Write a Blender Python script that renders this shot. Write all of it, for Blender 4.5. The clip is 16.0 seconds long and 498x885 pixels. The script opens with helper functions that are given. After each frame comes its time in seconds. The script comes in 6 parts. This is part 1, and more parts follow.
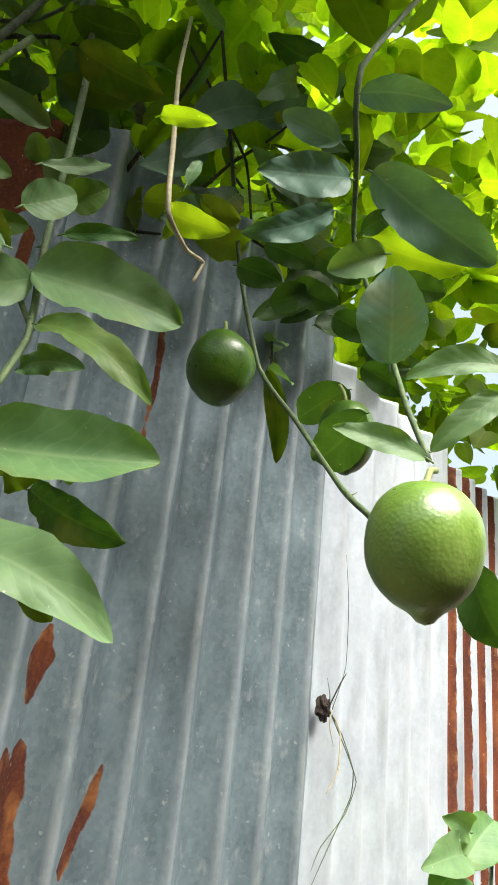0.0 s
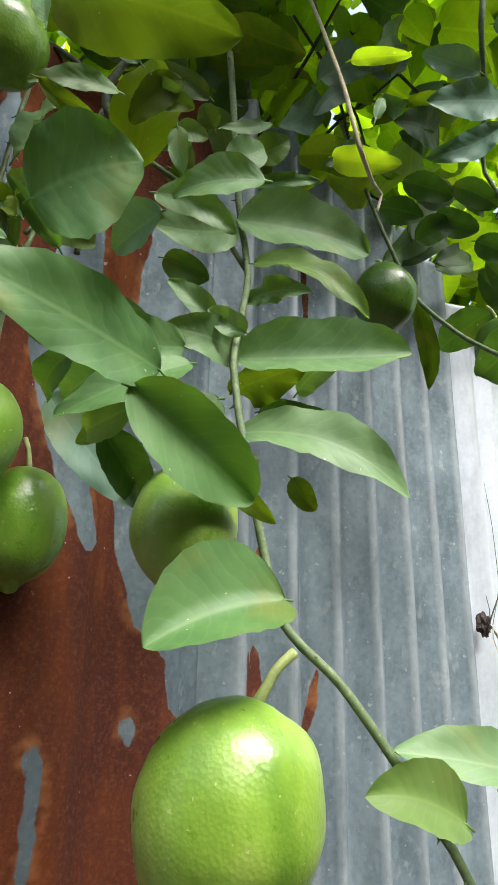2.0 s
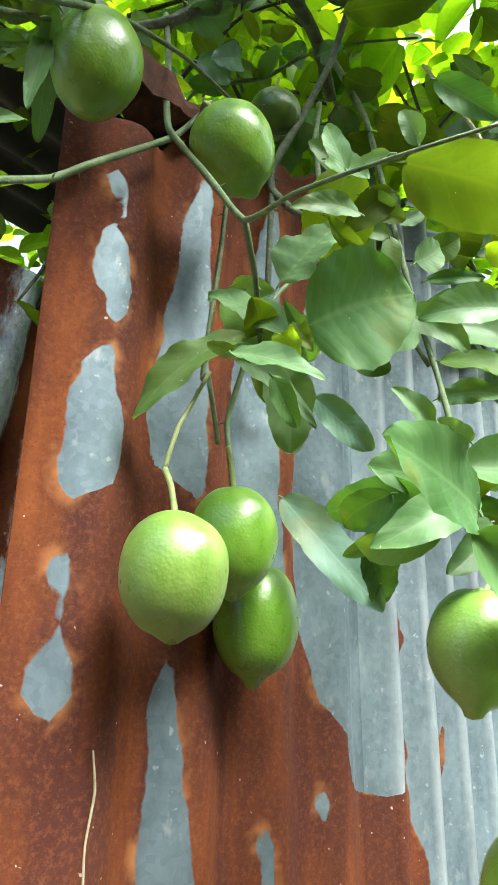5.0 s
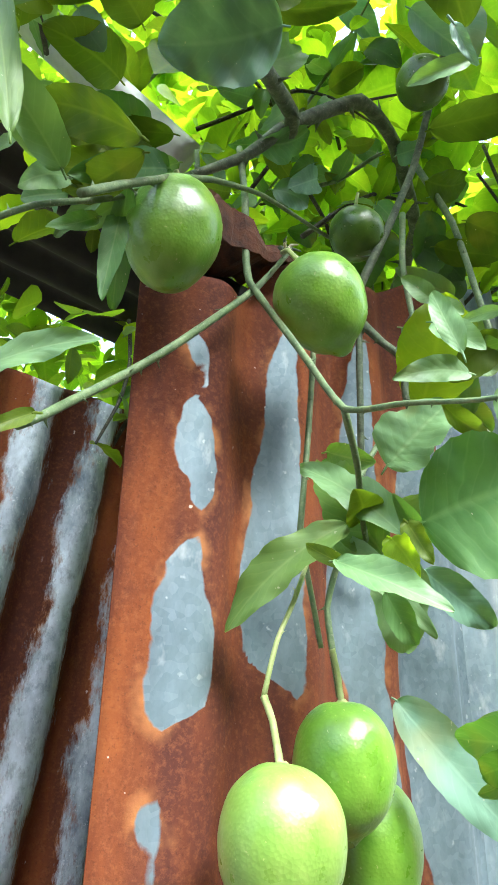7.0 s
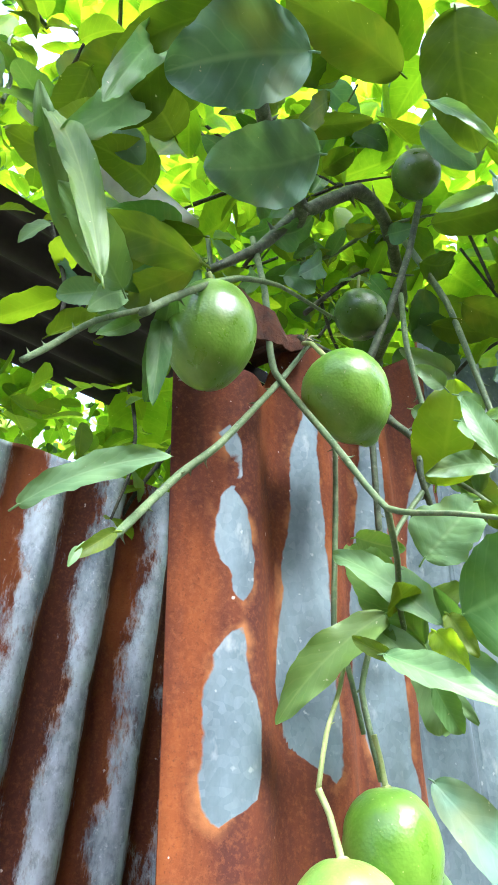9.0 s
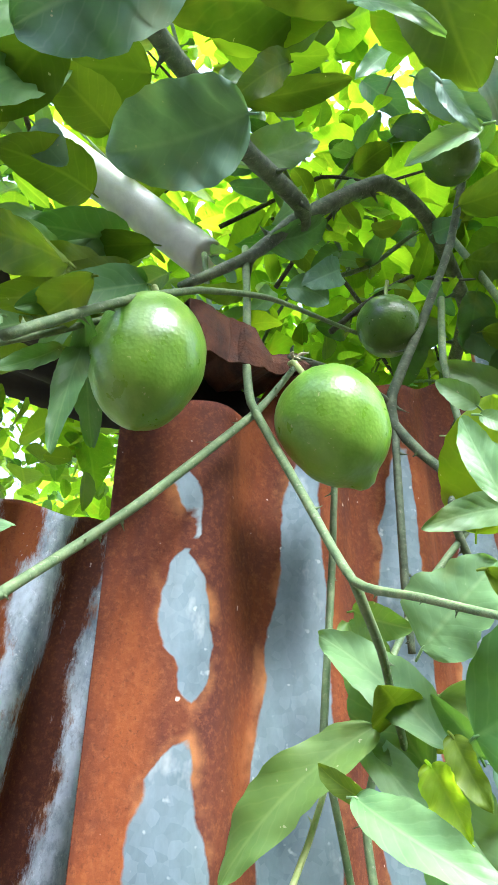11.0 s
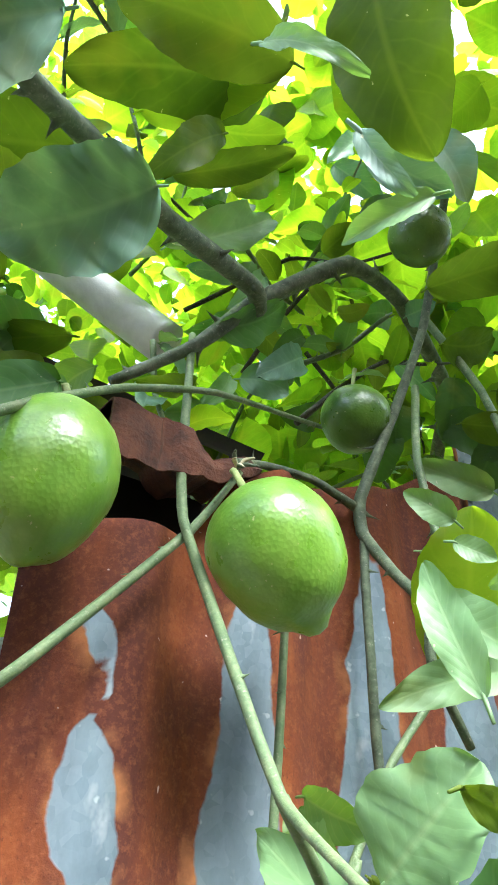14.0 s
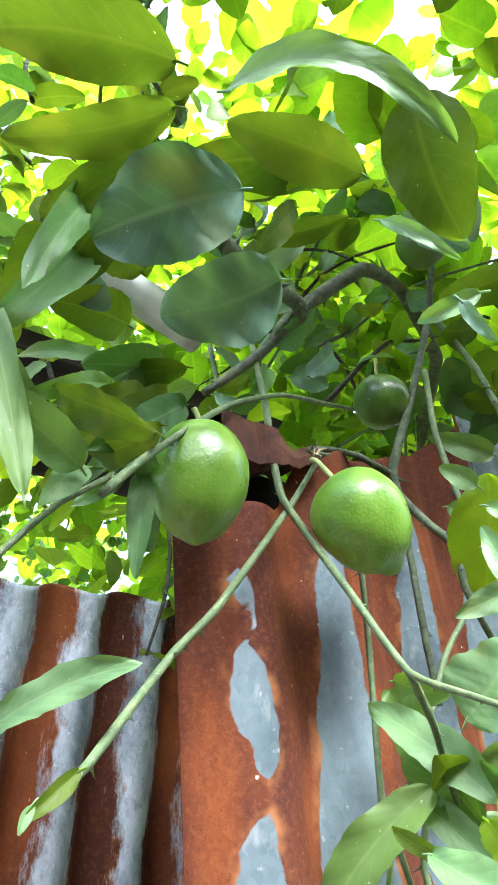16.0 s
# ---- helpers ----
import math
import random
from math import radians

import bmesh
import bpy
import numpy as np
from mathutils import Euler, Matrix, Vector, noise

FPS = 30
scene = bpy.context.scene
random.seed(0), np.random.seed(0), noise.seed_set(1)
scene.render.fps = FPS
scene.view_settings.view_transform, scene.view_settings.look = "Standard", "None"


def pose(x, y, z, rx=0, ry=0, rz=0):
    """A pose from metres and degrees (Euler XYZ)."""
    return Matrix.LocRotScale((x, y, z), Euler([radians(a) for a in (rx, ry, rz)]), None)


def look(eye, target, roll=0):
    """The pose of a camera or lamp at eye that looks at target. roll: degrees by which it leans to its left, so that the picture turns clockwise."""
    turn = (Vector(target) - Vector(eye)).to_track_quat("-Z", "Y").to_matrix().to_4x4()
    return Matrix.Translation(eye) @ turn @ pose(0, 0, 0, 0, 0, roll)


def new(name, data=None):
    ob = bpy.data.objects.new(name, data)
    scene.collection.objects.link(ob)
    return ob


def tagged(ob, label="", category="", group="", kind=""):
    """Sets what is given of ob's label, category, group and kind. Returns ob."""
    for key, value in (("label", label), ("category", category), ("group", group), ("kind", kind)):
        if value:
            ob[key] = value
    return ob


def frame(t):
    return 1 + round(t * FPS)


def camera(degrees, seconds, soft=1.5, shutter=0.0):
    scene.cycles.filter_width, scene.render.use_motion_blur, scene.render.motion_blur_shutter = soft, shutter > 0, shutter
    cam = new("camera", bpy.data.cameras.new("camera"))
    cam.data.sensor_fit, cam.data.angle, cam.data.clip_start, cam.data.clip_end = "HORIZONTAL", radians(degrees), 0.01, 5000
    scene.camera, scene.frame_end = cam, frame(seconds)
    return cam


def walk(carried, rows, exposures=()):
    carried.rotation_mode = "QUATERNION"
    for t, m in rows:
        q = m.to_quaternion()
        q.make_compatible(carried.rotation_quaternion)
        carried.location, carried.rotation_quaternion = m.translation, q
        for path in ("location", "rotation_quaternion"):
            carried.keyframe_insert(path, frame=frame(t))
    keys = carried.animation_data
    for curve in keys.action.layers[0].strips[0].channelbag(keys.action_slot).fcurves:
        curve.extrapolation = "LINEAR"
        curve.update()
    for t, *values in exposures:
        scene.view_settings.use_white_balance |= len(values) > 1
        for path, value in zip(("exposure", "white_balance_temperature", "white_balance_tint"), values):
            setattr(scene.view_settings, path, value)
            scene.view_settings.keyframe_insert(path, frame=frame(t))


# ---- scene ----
EXPOSURES = ((0.0, 1.45, 6400, 8), (1.0, 1.4, 6300, 8), (2.0, 1.5, 6200, 10), (3.0, 1.85, 6300, 9), (4.0, 2.15, 5600, 2), (5.0, 2.45, 6000, 1), (7.5, 3.0, 5600, 5), (9.0, 3.1, 5500, 8), (12.5, 3.2, 5550, 6), (16.0, 3.15, 5600, 9))
cam = camera(40.79, 16.0)
# seconds, eye, turn
ROWS = [
    (0.0, 0.0306, -0.5537, 1.5638, 110.24, -5.95, -51.55),
    (0.5, -0.0080, -0.5366, 1.5377, 110.20, -3.88, -50.19),
    (1.0, -0.0475, -0.5121, 1.5223, 109.81, -3.11, -48.84),
    (1.5, -0.0771, -0.4930, 1.5061, 109.65, -2.32, -48.32),
    (2.0, -0.0839, -0.4800, 1.4746, 109.06, -1.21, -45.53),
    (2.2, -0.0830, -0.4726, 1.4721, 108.32, -1.47, -44.53),
    (2.5, -0.0992, -0.4647, 1.4768, 108.13, -1.62, -43.86),
    (3.0, -0.1495, -0.4629, 1.4665, 104.95, -0.66, -46.34),
    (3.5, -0.1941, -0.4291, 1.4544, 103.81, 0.36, -47.66),
    (3.6, -0.2056, -0.4280, 1.4594, 104.07, 0.35, -47.77),
    (4.0, -0.2264, -0.4182, 1.4803, 104.74, -0.69, -48.89),
    (4.2, -0.2395, -0.4107, 1.4891, 105.33, -1.17, -49.33),
    (4.5, -0.2516, -0.3944, 1.5032, 106.78, -0.94, -49.71),
    (5.0, -0.2611, -0.3640, 1.5352, 108.94, -0.91, -49.59),
    (5.2, -0.2635, -0.3600, 1.5532, 109.59, -1.06, -49.22),
    (7.3, -0.2626, -0.3394, 1.6615, 112.94, -1.02, -42.69),
    (7.5, -0.2646, -0.3393, 1.6709, 113.42, -1.02, -42.75),
    (8.0, -0.2795, -0.3295, 1.6817, 114.63, 0.41, -44.08),
    (8.5, -0.2964, -0.3204, 1.6854, 115.18, 0.24, -46.18),
    (9.0, -0.3242, -0.3287, 1.6748, 115.54, 0.96, -45.76),
    (9.2, -0.3178, -0.3287, 1.6664, 115.52, 1.51, -45.47),
    (11.4, -0.1660, -0.3217, 1.7379, 119.64, -1.50, -34.13),
    (11.5, -0.1621, -0.3184, 1.7395, 120.17, -1.48, -34.01),
    (12.0, -0.1528, -0.3144, 1.7498, 121.74, -0.37, -35.13),
    (12.5, -0.1450, -0.2952, 1.7665, 122.34, -1.27, -33.92),
    (13.0, -0.1335, -0.2848, 1.7626, 124.08, -0.01, -33.93),
    (13.5, -0.1243, -0.2942, 1.7797, 124.11, -1.00, -34.11),
    (14.0, -0.1327, -0.3056, 1.7845, 124.96, -0.04, -35.76),
    (14.5, -0.1485, -0.3169, 1.7564, 124.22, 3.15, -37.82),
    (15.0, -0.1916, -0.3514, 1.7219, 121.77, 6.41, -37.61),
    (15.5, -0.2321, -0.3585, 1.7365, 120.67, 4.80, -36.54),
    (16.0, -0.2756, -0.3618, 1.7497, 119.97, 4.83, -36.32),
]
walk(cam, [(t, pose(x, y, z, rx, ry, rz)) for t, x, y, z, rx, ry, rz in ROWS], EXPOSURES)

# ---- light ----
SUN_AZ, SUN_EL = radians(184), radians(60)   # from +y towards +x, and up
world = bpy.data.worlds.new("world")
scene.world = world
world.use_nodes = True
sky = world.node_tree.nodes.new("ShaderNodeTexSky")
sky.sky_type, sky.sun_disc = "NISHITA", False
sky.sun_elevation, sky.sun_rotation = SUN_EL, SUN_AZ
sky.air_density, sky.dust_density, sky.ozone_density = 1.0, 9.0, 0.6
back = world.node_tree.nodes["Background"]
back.inputs["Strength"].default_value = 0.12
haze = world.node_tree.nodes.new("ShaderNodeMix")   # a veil of bright thin cloud over the whole sky
haze.data_type, haze.blend_type = "RGBA", "ADD"
haze.inputs[0].default_value, haze.inputs[7].default_value = 1.0, (0.9, 0.95, 1.0, 1)
world.node_tree.links.new(sky.outputs[0], haze.inputs[6])
world.node_tree.links.new(haze.outputs[2], back.inputs["Color"])
sun_data = bpy.data.lights.new("sun", "SUN")
sun_data.energy, sun_data.angle, sun_data.color = 3.7, radians(40), (1.0, 0.98, 0.93)
sun = new("sun", sun_data)
toward = Vector((math.sin(SUN_AZ) * math.cos(SUN_EL), math.cos(SUN_AZ) * math.cos(SUN_EL), math.sin(SUN_EL)))
sun.matrix_world = look(toward * 20, (0, 0, 0))


# ---- materials ----
class Mat:
    """A node material with short ways to add nodes."""

    def __init__(self, name, rough=0.5, metal=0.0, spec=0.5):
        self.m = bpy.data.materials.new(name)
        self.m.use_nodes = True
        self.n, self.l = self.m.node_tree.nodes, self.m.node_tree.links
        self.p = self.n["Principled BSDF"]
        self.p.inputs["Roughness"].default_value = rough
        self.p.inputs["Metallic"].default_value = metal
        self.p.inputs["Specular IOR Level"].default_value = spec
        self.obj = None

    def coord(self):
        if not self.obj:
            self.obj = self.n.new("ShaderNodeTexCoord")
        return self.obj.outputs["Object"]

    def noise(self, scale, detail=4.0, rough=0.6, vec=None, stretch=None):
        t = self.n.new("ShaderNodeTexNoise")
        t.inputs["Scale"].default_value, t.inputs["Detail"].default_value = scale, detail
        t.inputs["Roughness"].default_value = rough
        v = vec or self.coord()
        if stretch:
            s = self.n.new("ShaderNodeMapping")
            s.inputs["Scale"].default_value = stretch
            self.l.new(v, s.inputs[0])
            v = s.outputs[0]
        self.l.new(v, t.inputs["Vector"])
        return t.outputs["Fac"]

    def ramp(self, fac, *stops):
        r = self.n.new("ShaderNodeValToRGB")
        e = r.color_ramp.elements
        while len(e) < len(stops):
            e.new(0.5)
        for i, (pos, col) in enumerate(stops):
            e[i].position, e[i].color = pos, (*col, 1) if len(col) == 3 else col
        self.l.new(fac, r.inputs[0])
        return r.outputs[0]

    def grey(self, fac, lo, hi, a=0.0, b=1.0):
        r = self.n.new("ShaderNodeMapRange")
        for i, v in enumerate((lo, hi, a, b)):
            r.inputs[i + 1].default_value = v
        self.l.new(fac, r.inputs[0])
        return r.outputs[0]

    def math(self, op, a, b=None):
        m = self.n.new("ShaderNodeMath")
        m.operation = op
        for i, v in enumerate((a, b)):
            if isinstance(v, (int, float)):
                m.inputs[i].default_value = v
            elif v is not None:
                self.l.new(v, m.inputs[i])
        return m.outputs[0]

    def mix(self, fac, a, b, mode="MIX"):
        m = self.n.new("ShaderNodeMix")
        m.data_type, m.blend_type = "RGBA", mode
        for k, v in ((0, fac), (6, a), (7, b)):
            if isinstance(v, (int, float)):
                m.inputs[k].default_value = v
            elif isinstance(v, tuple):
                m.inputs[k].default_value = (*v, 1)
            else:
                self.l.new(v, m.inputs[k])
        return m.outputs[2]

    def attr(self, name):
        a = self.n.new("ShaderNodeAttribute")
        a.attribute_name = name
        return a.outputs["Fac"]

    def set(self, **sockets):
        names = {"color": "Base Color", "rough": "Roughness", "metal": "Metallic", "gloss": "Specular IOR Level"}
        for k, v in sockets.items():
            if isinstance(v, tuple):
                self.p.inputs[names[k]].default_value = (*v, 1)
            else:
                self.l.new(v, self.p.inputs[names[k]])
        return self

    def bump(self, height, strength=0.3, dist=0.001):
        b = self.n.new("ShaderNodeBump")
        b.inputs["Strength"].default_value, b.inputs["Distance"].default_value = strength, dist
        self.l.new(height, b.inputs["Height"])
        self.l.new(b.outputs[0], self.p.inputs["Normal"])
        return self


def sheet_material(name, zinc_a, zinc_b, rust_mid, ragged=0.0):
    """Galvanised sheet that has rusted: the attribute 'zinc' is the distance, in metres, into bare zinc."""
    m = Mat(name)
    edge = m.math("ADD", m.attr("zinc"), m.grey(m.noise(34, 2), 0.3, 0.7, -0.0018, 0.0026))
    edge = m.math("ADD", edge, m.grey(m.noise(330, 3), 0.3, 0.7, -0.0003, 0.0003))
    if ragged:
        edge = m.math("ADD", edge, m.grey(m.noise(42, 7, 0.78, stretch=(1, 1, 0.35)), 0.3, 0.7, -ragged * 1.3, ragged * 1.3))
    bare = m.grey(edge, -0.0007 - ragged * 0.4, 0.0007 + ragged * 0.4)
    halo = m.math("MULTIPLY", m.grey(edge, -0.010, -0.001), m.grey(m.noise(26, 3), 0.50, 0.66))
    zinc = m.ramp(m.noise(24, 6, 0.65, stretch=(1, 1, 0.5)), (0.3, zinc_a), (0.7, zinc_b))
    spangle = m.n.new("ShaderNodeTexVoronoi")
    spangle.inputs["Scale"].default_value = 190
    m.l.new(m.coord(), spangle.inputs["Vector"])
    zinc = m.mix(0.06, zinc, m.ramp(spangle.outputs["Color"], (0.2, (0.10, 0.12, 0.14)), (0.9, (0.75, 0.8, 0.82))))
    zinc = m.mix(m.grey(m.noise(48, 4, stretch=(1, 1, 0.6)), 0.60, 0.74, 0, 0.35), zinc, (0.66, 0.68, 0.66))
    zinc = m.mix(m.grey(m.noise(150, 2, 0.4), 0.70, 0.76, 0, 0.35), zinc, (0.66, 0.69, 0.68))
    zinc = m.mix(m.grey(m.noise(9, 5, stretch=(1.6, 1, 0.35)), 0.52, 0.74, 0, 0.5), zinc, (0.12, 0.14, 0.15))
    # light catching the rib crests, painted as a paler zinc colour
    zinc = m.mix(m.math("MULTIPLY", m.attr("rib_light"), m.grey(m.noise(40, 4, 0.7, stretch=(1, 1, 0.25)), 0.3, 0.6, 0.10, 0.5)), zinc, (0.58, 0.62, 0.64))
    if ragged:
        zinc = m.mix(m.grey(m.noise(95, 6, 0.8, stretch=(1, 1, 0.6)), 0.50, 0.64, 0, 0.42), zinc, (0.06, 0.085, 0.12))
        zinc = m.mix(m.grey(m.noise(160, 5, 0.8), 0.58, 0.68, 0, 0.8), zinc, (0.75, 0.79, 0.82))
    rust = m.ramp(m.noise(16, 7, 0.7, stretch=(1, 1, 0.55)), (0.30, (0.075, 0.026, 0.019)), (0.50, rust_mid), (0.72, (0.255, 0.078, 0.020)))
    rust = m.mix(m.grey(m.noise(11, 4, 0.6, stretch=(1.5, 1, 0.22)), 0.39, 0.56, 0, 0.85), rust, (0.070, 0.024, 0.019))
    rust = m.mix(m.grey(m.noise(240, 4, 0.8), 0.48, 0.70, 0, 0.45), rust, (0.27, 0.10, 0.035))
    rust = m.mix(m.grey(m.noise(420, 3, 0.8), 0.55, 0.72, 0, 0.5), rust, (0.045, 0.016, 0.012))
    rust = m.mix(m.grey(m.noise(130, 2, 0.5), 0.735, 0.76, 0, 0.7), rust, (0.62, 0.52, 0.46))
    rust = m.mix(m.math("MULTIPLY", halo, 0.6), rust, (0.48, 0.21, 0.07))
    m.set(color=m.mix(bare, rust, zinc), metal=m.grey(bare, 0, 1, 0.0, 0.35), gloss=m.grey(bare, 0, 1, 0.12, 0.38),
          rough=m.mix(bare, (0.78, 0.78, 0.78), m.ramp(m.noise(60, 4), (0.3, (0.48,) * 3), (0.7, (0.66,) * 3))))
    h = m.math("ADD", m.math("MULTIPLY", m.noise(380, 4, 0.8), m.grey(bare, 0, 1, 1.0, 0.15)), m.math("MULTIPLY", bare, -0.25))
    return m.bump(m.math("ADD", h, m.math("MULTIPLY", m.noise(30, 3), 0.8)), 0.30, 0.0010).m


def leaf_material(name, top, mid, under, gloss=0.38, shine=0.5, through_light=0.36):
    """A leaf: blade with midrib and side veins from its own map, light passing through."""
    m = Mat(name, gloss, 0.0, shine)
    uv = m.n.new("ShaderNodeUVMap")
    uv.uv_map = "blade"
    s = m.n.new("ShaderNodeSeparateXYZ")
    m.l.new(uv.outputs[0], s.inputs[0])
    along, across = s.outputs[0], m.math("ABSOLUTE", m.math("SUBTRACT", m.math("MULTIPLY", s.outputs[1], 2.0), 1.0))
    rib = m.grey(across, 0.02, 0.09, 1, 0)
    v = m.math("SUBTRACT", m.math("MULTIPLY", along, 8.5), m.math("MULTIPLY", across, 2.1))
    v = m.math("ADD", v, m.grey(m.noise(38, 2), 0.3, 0.7, -0.3, 0.3))
    v = m.math("ABSOLUTE", m.math("SUBTRACT", m.math("FRACT", v), 0.5))
    vein = m.grey(v, 0.0, 0.11, 1, 0)
    vary = m.n.new("ShaderNodeObjectInfo").outputs["Random"]
    base = m.mix(m.grey(m.noise(34, 4), 0.35, 0.68), top, mid)
    base = m.mix(m.grey(vary, 0, 1, 0, 0.45), base, under)
    base = m.mix(m.math("MULTIPLY", m.math("MAXIMUM", rib, m.math("MULTIPLY", vein, 0.45)), 0.5), base, under)
    base = m.mix(m.grey(m.noise(13, 3), 0.58, 0.76, 0, 0.6), base, (0.24, 0.215, 0.03))
    base = m.mix(m.grey(m.noise(60, 5, 0.7), 0.56, 0.72, 0, 0.35), base, top)
    base = m.mix(m.grey(m.noise(210, 2), 0.735, 0.76, 0, 0.6), base, (0.5, 0.47, 0.36))
    m.set(color=base, rough=m.grey(m.noise(90, 3), 0.3, 0.7, gloss - 0.06, gloss + 0.10))
    puff = m.math("SUBTRACT", m.grey(v, 0.0, 0.4), m.math("MULTIPLY", rib, 1.2))
    m.bump(m.math("ADD", puff, m.math("MULTIPLY", m.noise(420, 3), 0.25)), 0.09, 0.0011)
    t = m.n.new("ShaderNodeBsdfTranslucent")
    thick = m.grey(m.n.new("ShaderNodeNewGeometry").outputs["Random Per Island"], 0, 1, 0.30, 1.10)
    glow = m.mix(1.0, m.mix(1.0, base, (2.0, 2.1, 0.45), "MULTIPLY"), m.ramp(thick, (0.0, (0, 0, 0)), (1.0, (1, 1, 1))), "MULTIPLY")
    m.l.new(glow, t.inputs[0])
    mixer = m.n.new("ShaderNodeMixShader")
    mixer.inputs[0].default_value = through_light
    m.l.new(m.p.outputs[0], mixer.inputs[1])
    m.l.new(t.outputs[0], mixer.inputs[2])
    m.l.new(mixer.outputs[0], m.n["Material Output"].inputs[0])
    return m.m


def peel_material(name, dark, mid, light):
    m = Mat(name, 0.36, 0.0, 0.65)
    c = m.ramp(m.noise(26, 4, 0.55, stretch=(1, 1, 0.45)), (0.34, dark), (0.52, mid), (0.72, light))
    c = m.mix(m.grey(m.noise(75, 5, 0.7), 0.56, 0.72, 0, 0.45), c, light)
    c = m.mix(m.grey(m.noise(300, 2), 0.70, 0.73, 0, 0.5), c, (0.55, 0.50, 0.30))
    pores = m.n.new("ShaderNodeTexVoronoi")
    pores.inputs["Scale"].default_value = 430
    m.l.new(m.coord(), pores.inputs["Vector"])
    c = m.mix(m.grey(pores.outputs["Distance"], 0.0, 0.35, 0.22, 0), c, light)
    m.set(color=c, rough=m.grey(m.noise(60, 4), 0.3, 0.7, 0.25, 0.40))
    h = m.math("ADD", m.math("MULTIPLY", m.noise(60, 3), 2.6), m.math("MULTIPLY", pores.outputs["Distance"], 0.5))
    m.bump(h, 0.20, 0.0013)
    m.p.inputs["Subsurface Weight"].default_value = 0.08
    m.p.inputs["Subsurface Radius"].default_value = (0.004, 0.006, 0.002)
    return m.m


def bark_material(name, a, b, c, rough=0.62):
    m = Mat(name, rough)
    col = m.ramp(m.noise(90, 5, 0.7), (0.3, a), (0.5, b), (0.72, c))
    col = m.mix(m.grey(m.noise(420, 3), 0.6, 0.72, 0, 0.5), col, (0.34, 0.32, 0.24))
    return m.set(color=col).bump(m.noise(260, 5, 0.75), 0.5, 0.0012).m


def plain_material(name, a, b, rough=0.7, scale=30.0, bump=0.3):
    m = Mat(name, rough)
    col = m.ramp(m.noise(scale, 6, 0.65), (0.3, a), (0.7, b))
    return m.set(color=col).bump(m.noise(scale * 7, 4), bump, 0.002).m


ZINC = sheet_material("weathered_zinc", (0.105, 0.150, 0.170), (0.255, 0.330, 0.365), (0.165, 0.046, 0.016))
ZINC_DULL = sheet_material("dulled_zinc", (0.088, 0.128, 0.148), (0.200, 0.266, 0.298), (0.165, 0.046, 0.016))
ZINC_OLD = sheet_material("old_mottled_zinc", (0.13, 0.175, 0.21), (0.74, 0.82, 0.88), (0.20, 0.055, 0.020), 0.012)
# zinc of the sheets beyond the tree, full sun painted in as paler colour
ZINC_SUNLIT = sheet_material("sunlit_zinc", (0.46, 0.52, 0.57), (0.64, 0.70, 0.75), (0.20, 0.06, 0.03))
LEAF = leaf_material("lemon_leaf", (0.062, 0.162, 0.040), (0.102, 0.222, 0.060), (0.175, 0.305, 0.11), 0.50, 0.45, 0.28)
LEAF_PALE = leaf_material("pale_lemon_leaf", (0.10, 0.21, 0.075), (0.155, 0.28, 0.105), (0.24, 0.35, 0.17), 0.52, 0.5, 0.26)
LEAF_BLUE = leaf_material("glossy_lemon_leaf", (0.080, 0.18, 0.118), (0.128, 0.255, 0.172), (0.22, 0.345, 0.255), 0.52, 0.5, 0.20)
LEAF_LIME = leaf_material("lime_lemon_leaf", (0.085, 0.17, 0.035), (0.13, 0.225, 0.05), (0.21, 0.30, 0.09), 0.48, 0.35, 0.34)
LEAF_YOUNG = leaf_material("young_lemon_leaf", (0.075, 0.125, 0.010), (0.115, 0.165, 0.013), (0.17, 0.22, 0.028), 0.5, 0.3, 0.46)
LEAF_OLIVE = leaf_material("olive_lemon_leaf", (0.052, 0.092, 0.009), (0.082, 0.130, 0.012), (0.12, 0.165, 0.022), 0.5, 0.2, 0.48)
# darker copy of the lemon leaf, shade among the leaves is in its colour
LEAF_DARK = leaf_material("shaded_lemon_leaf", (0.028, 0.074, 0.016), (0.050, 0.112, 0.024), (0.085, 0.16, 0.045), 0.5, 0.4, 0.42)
LEAF_VINE = leaf_material("vine_leaf", (0.15, 0.25, 0.010), (0.22, 0.32, 0.016), (0.30, 0.38, 0.03), 0.45, 0.5, 0.80)
LEAF_FAR = leaf_material("far_leaf", (0.08, 0.17, 0.010), (0.15, 0.25, 0.016), (0.24, 0.33, 0.03), 0.5, 0.5, 0.70)
PEEL = peel_material("green_peel", (0.085, 0.205, 0.014), (0.150, 0.300, 0.026), (0.255, 0.41, 0.06))
PEEL_PALE = peel_material("pale_green_peel", (0.130, 0.248, 0.035), (0.205, 0.335, 0.055), (0.33, 0.455, 0.115))
PEEL_LIGHT = peel_material("light_green_peel", (0.110, 0.222, 0.018), (0.190, 0.325, 0.034), (0.31, 0.43, 0.08))
# green peel darkened, the shade these lemons hang in put into the colour
PEEL_DARK = peel_material("shaded_green_peel", (0.032, 0.085, 0.006), (0.06, 0.14, 0.01), (0.12, 0.22, 0.025))
STEM = bark_material("green_twig", (0.06, 0.108, 0.04), (0.11, 0.165, 0.066), (0.20, 0.245, 0.11))
STEM_PALE = bark_material("pale_green_stalk", (0.20, 0.26, 0.07), (0.30, 0.36, 0.12), (0.42, 0.44, 0.2))
BARK = bark_material("grey_green_bark", (0.040, 0.058, 0.030), (0.085, 0.115, 0.062), (0.17, 0.20, 0.115), 0.75)
BARK_DARK = bark_material("dark_bark", (0.02, 0.022, 0.014), (0.045, 0.045, 0.03), (0.09, 0.085, 0.06), 0.85)
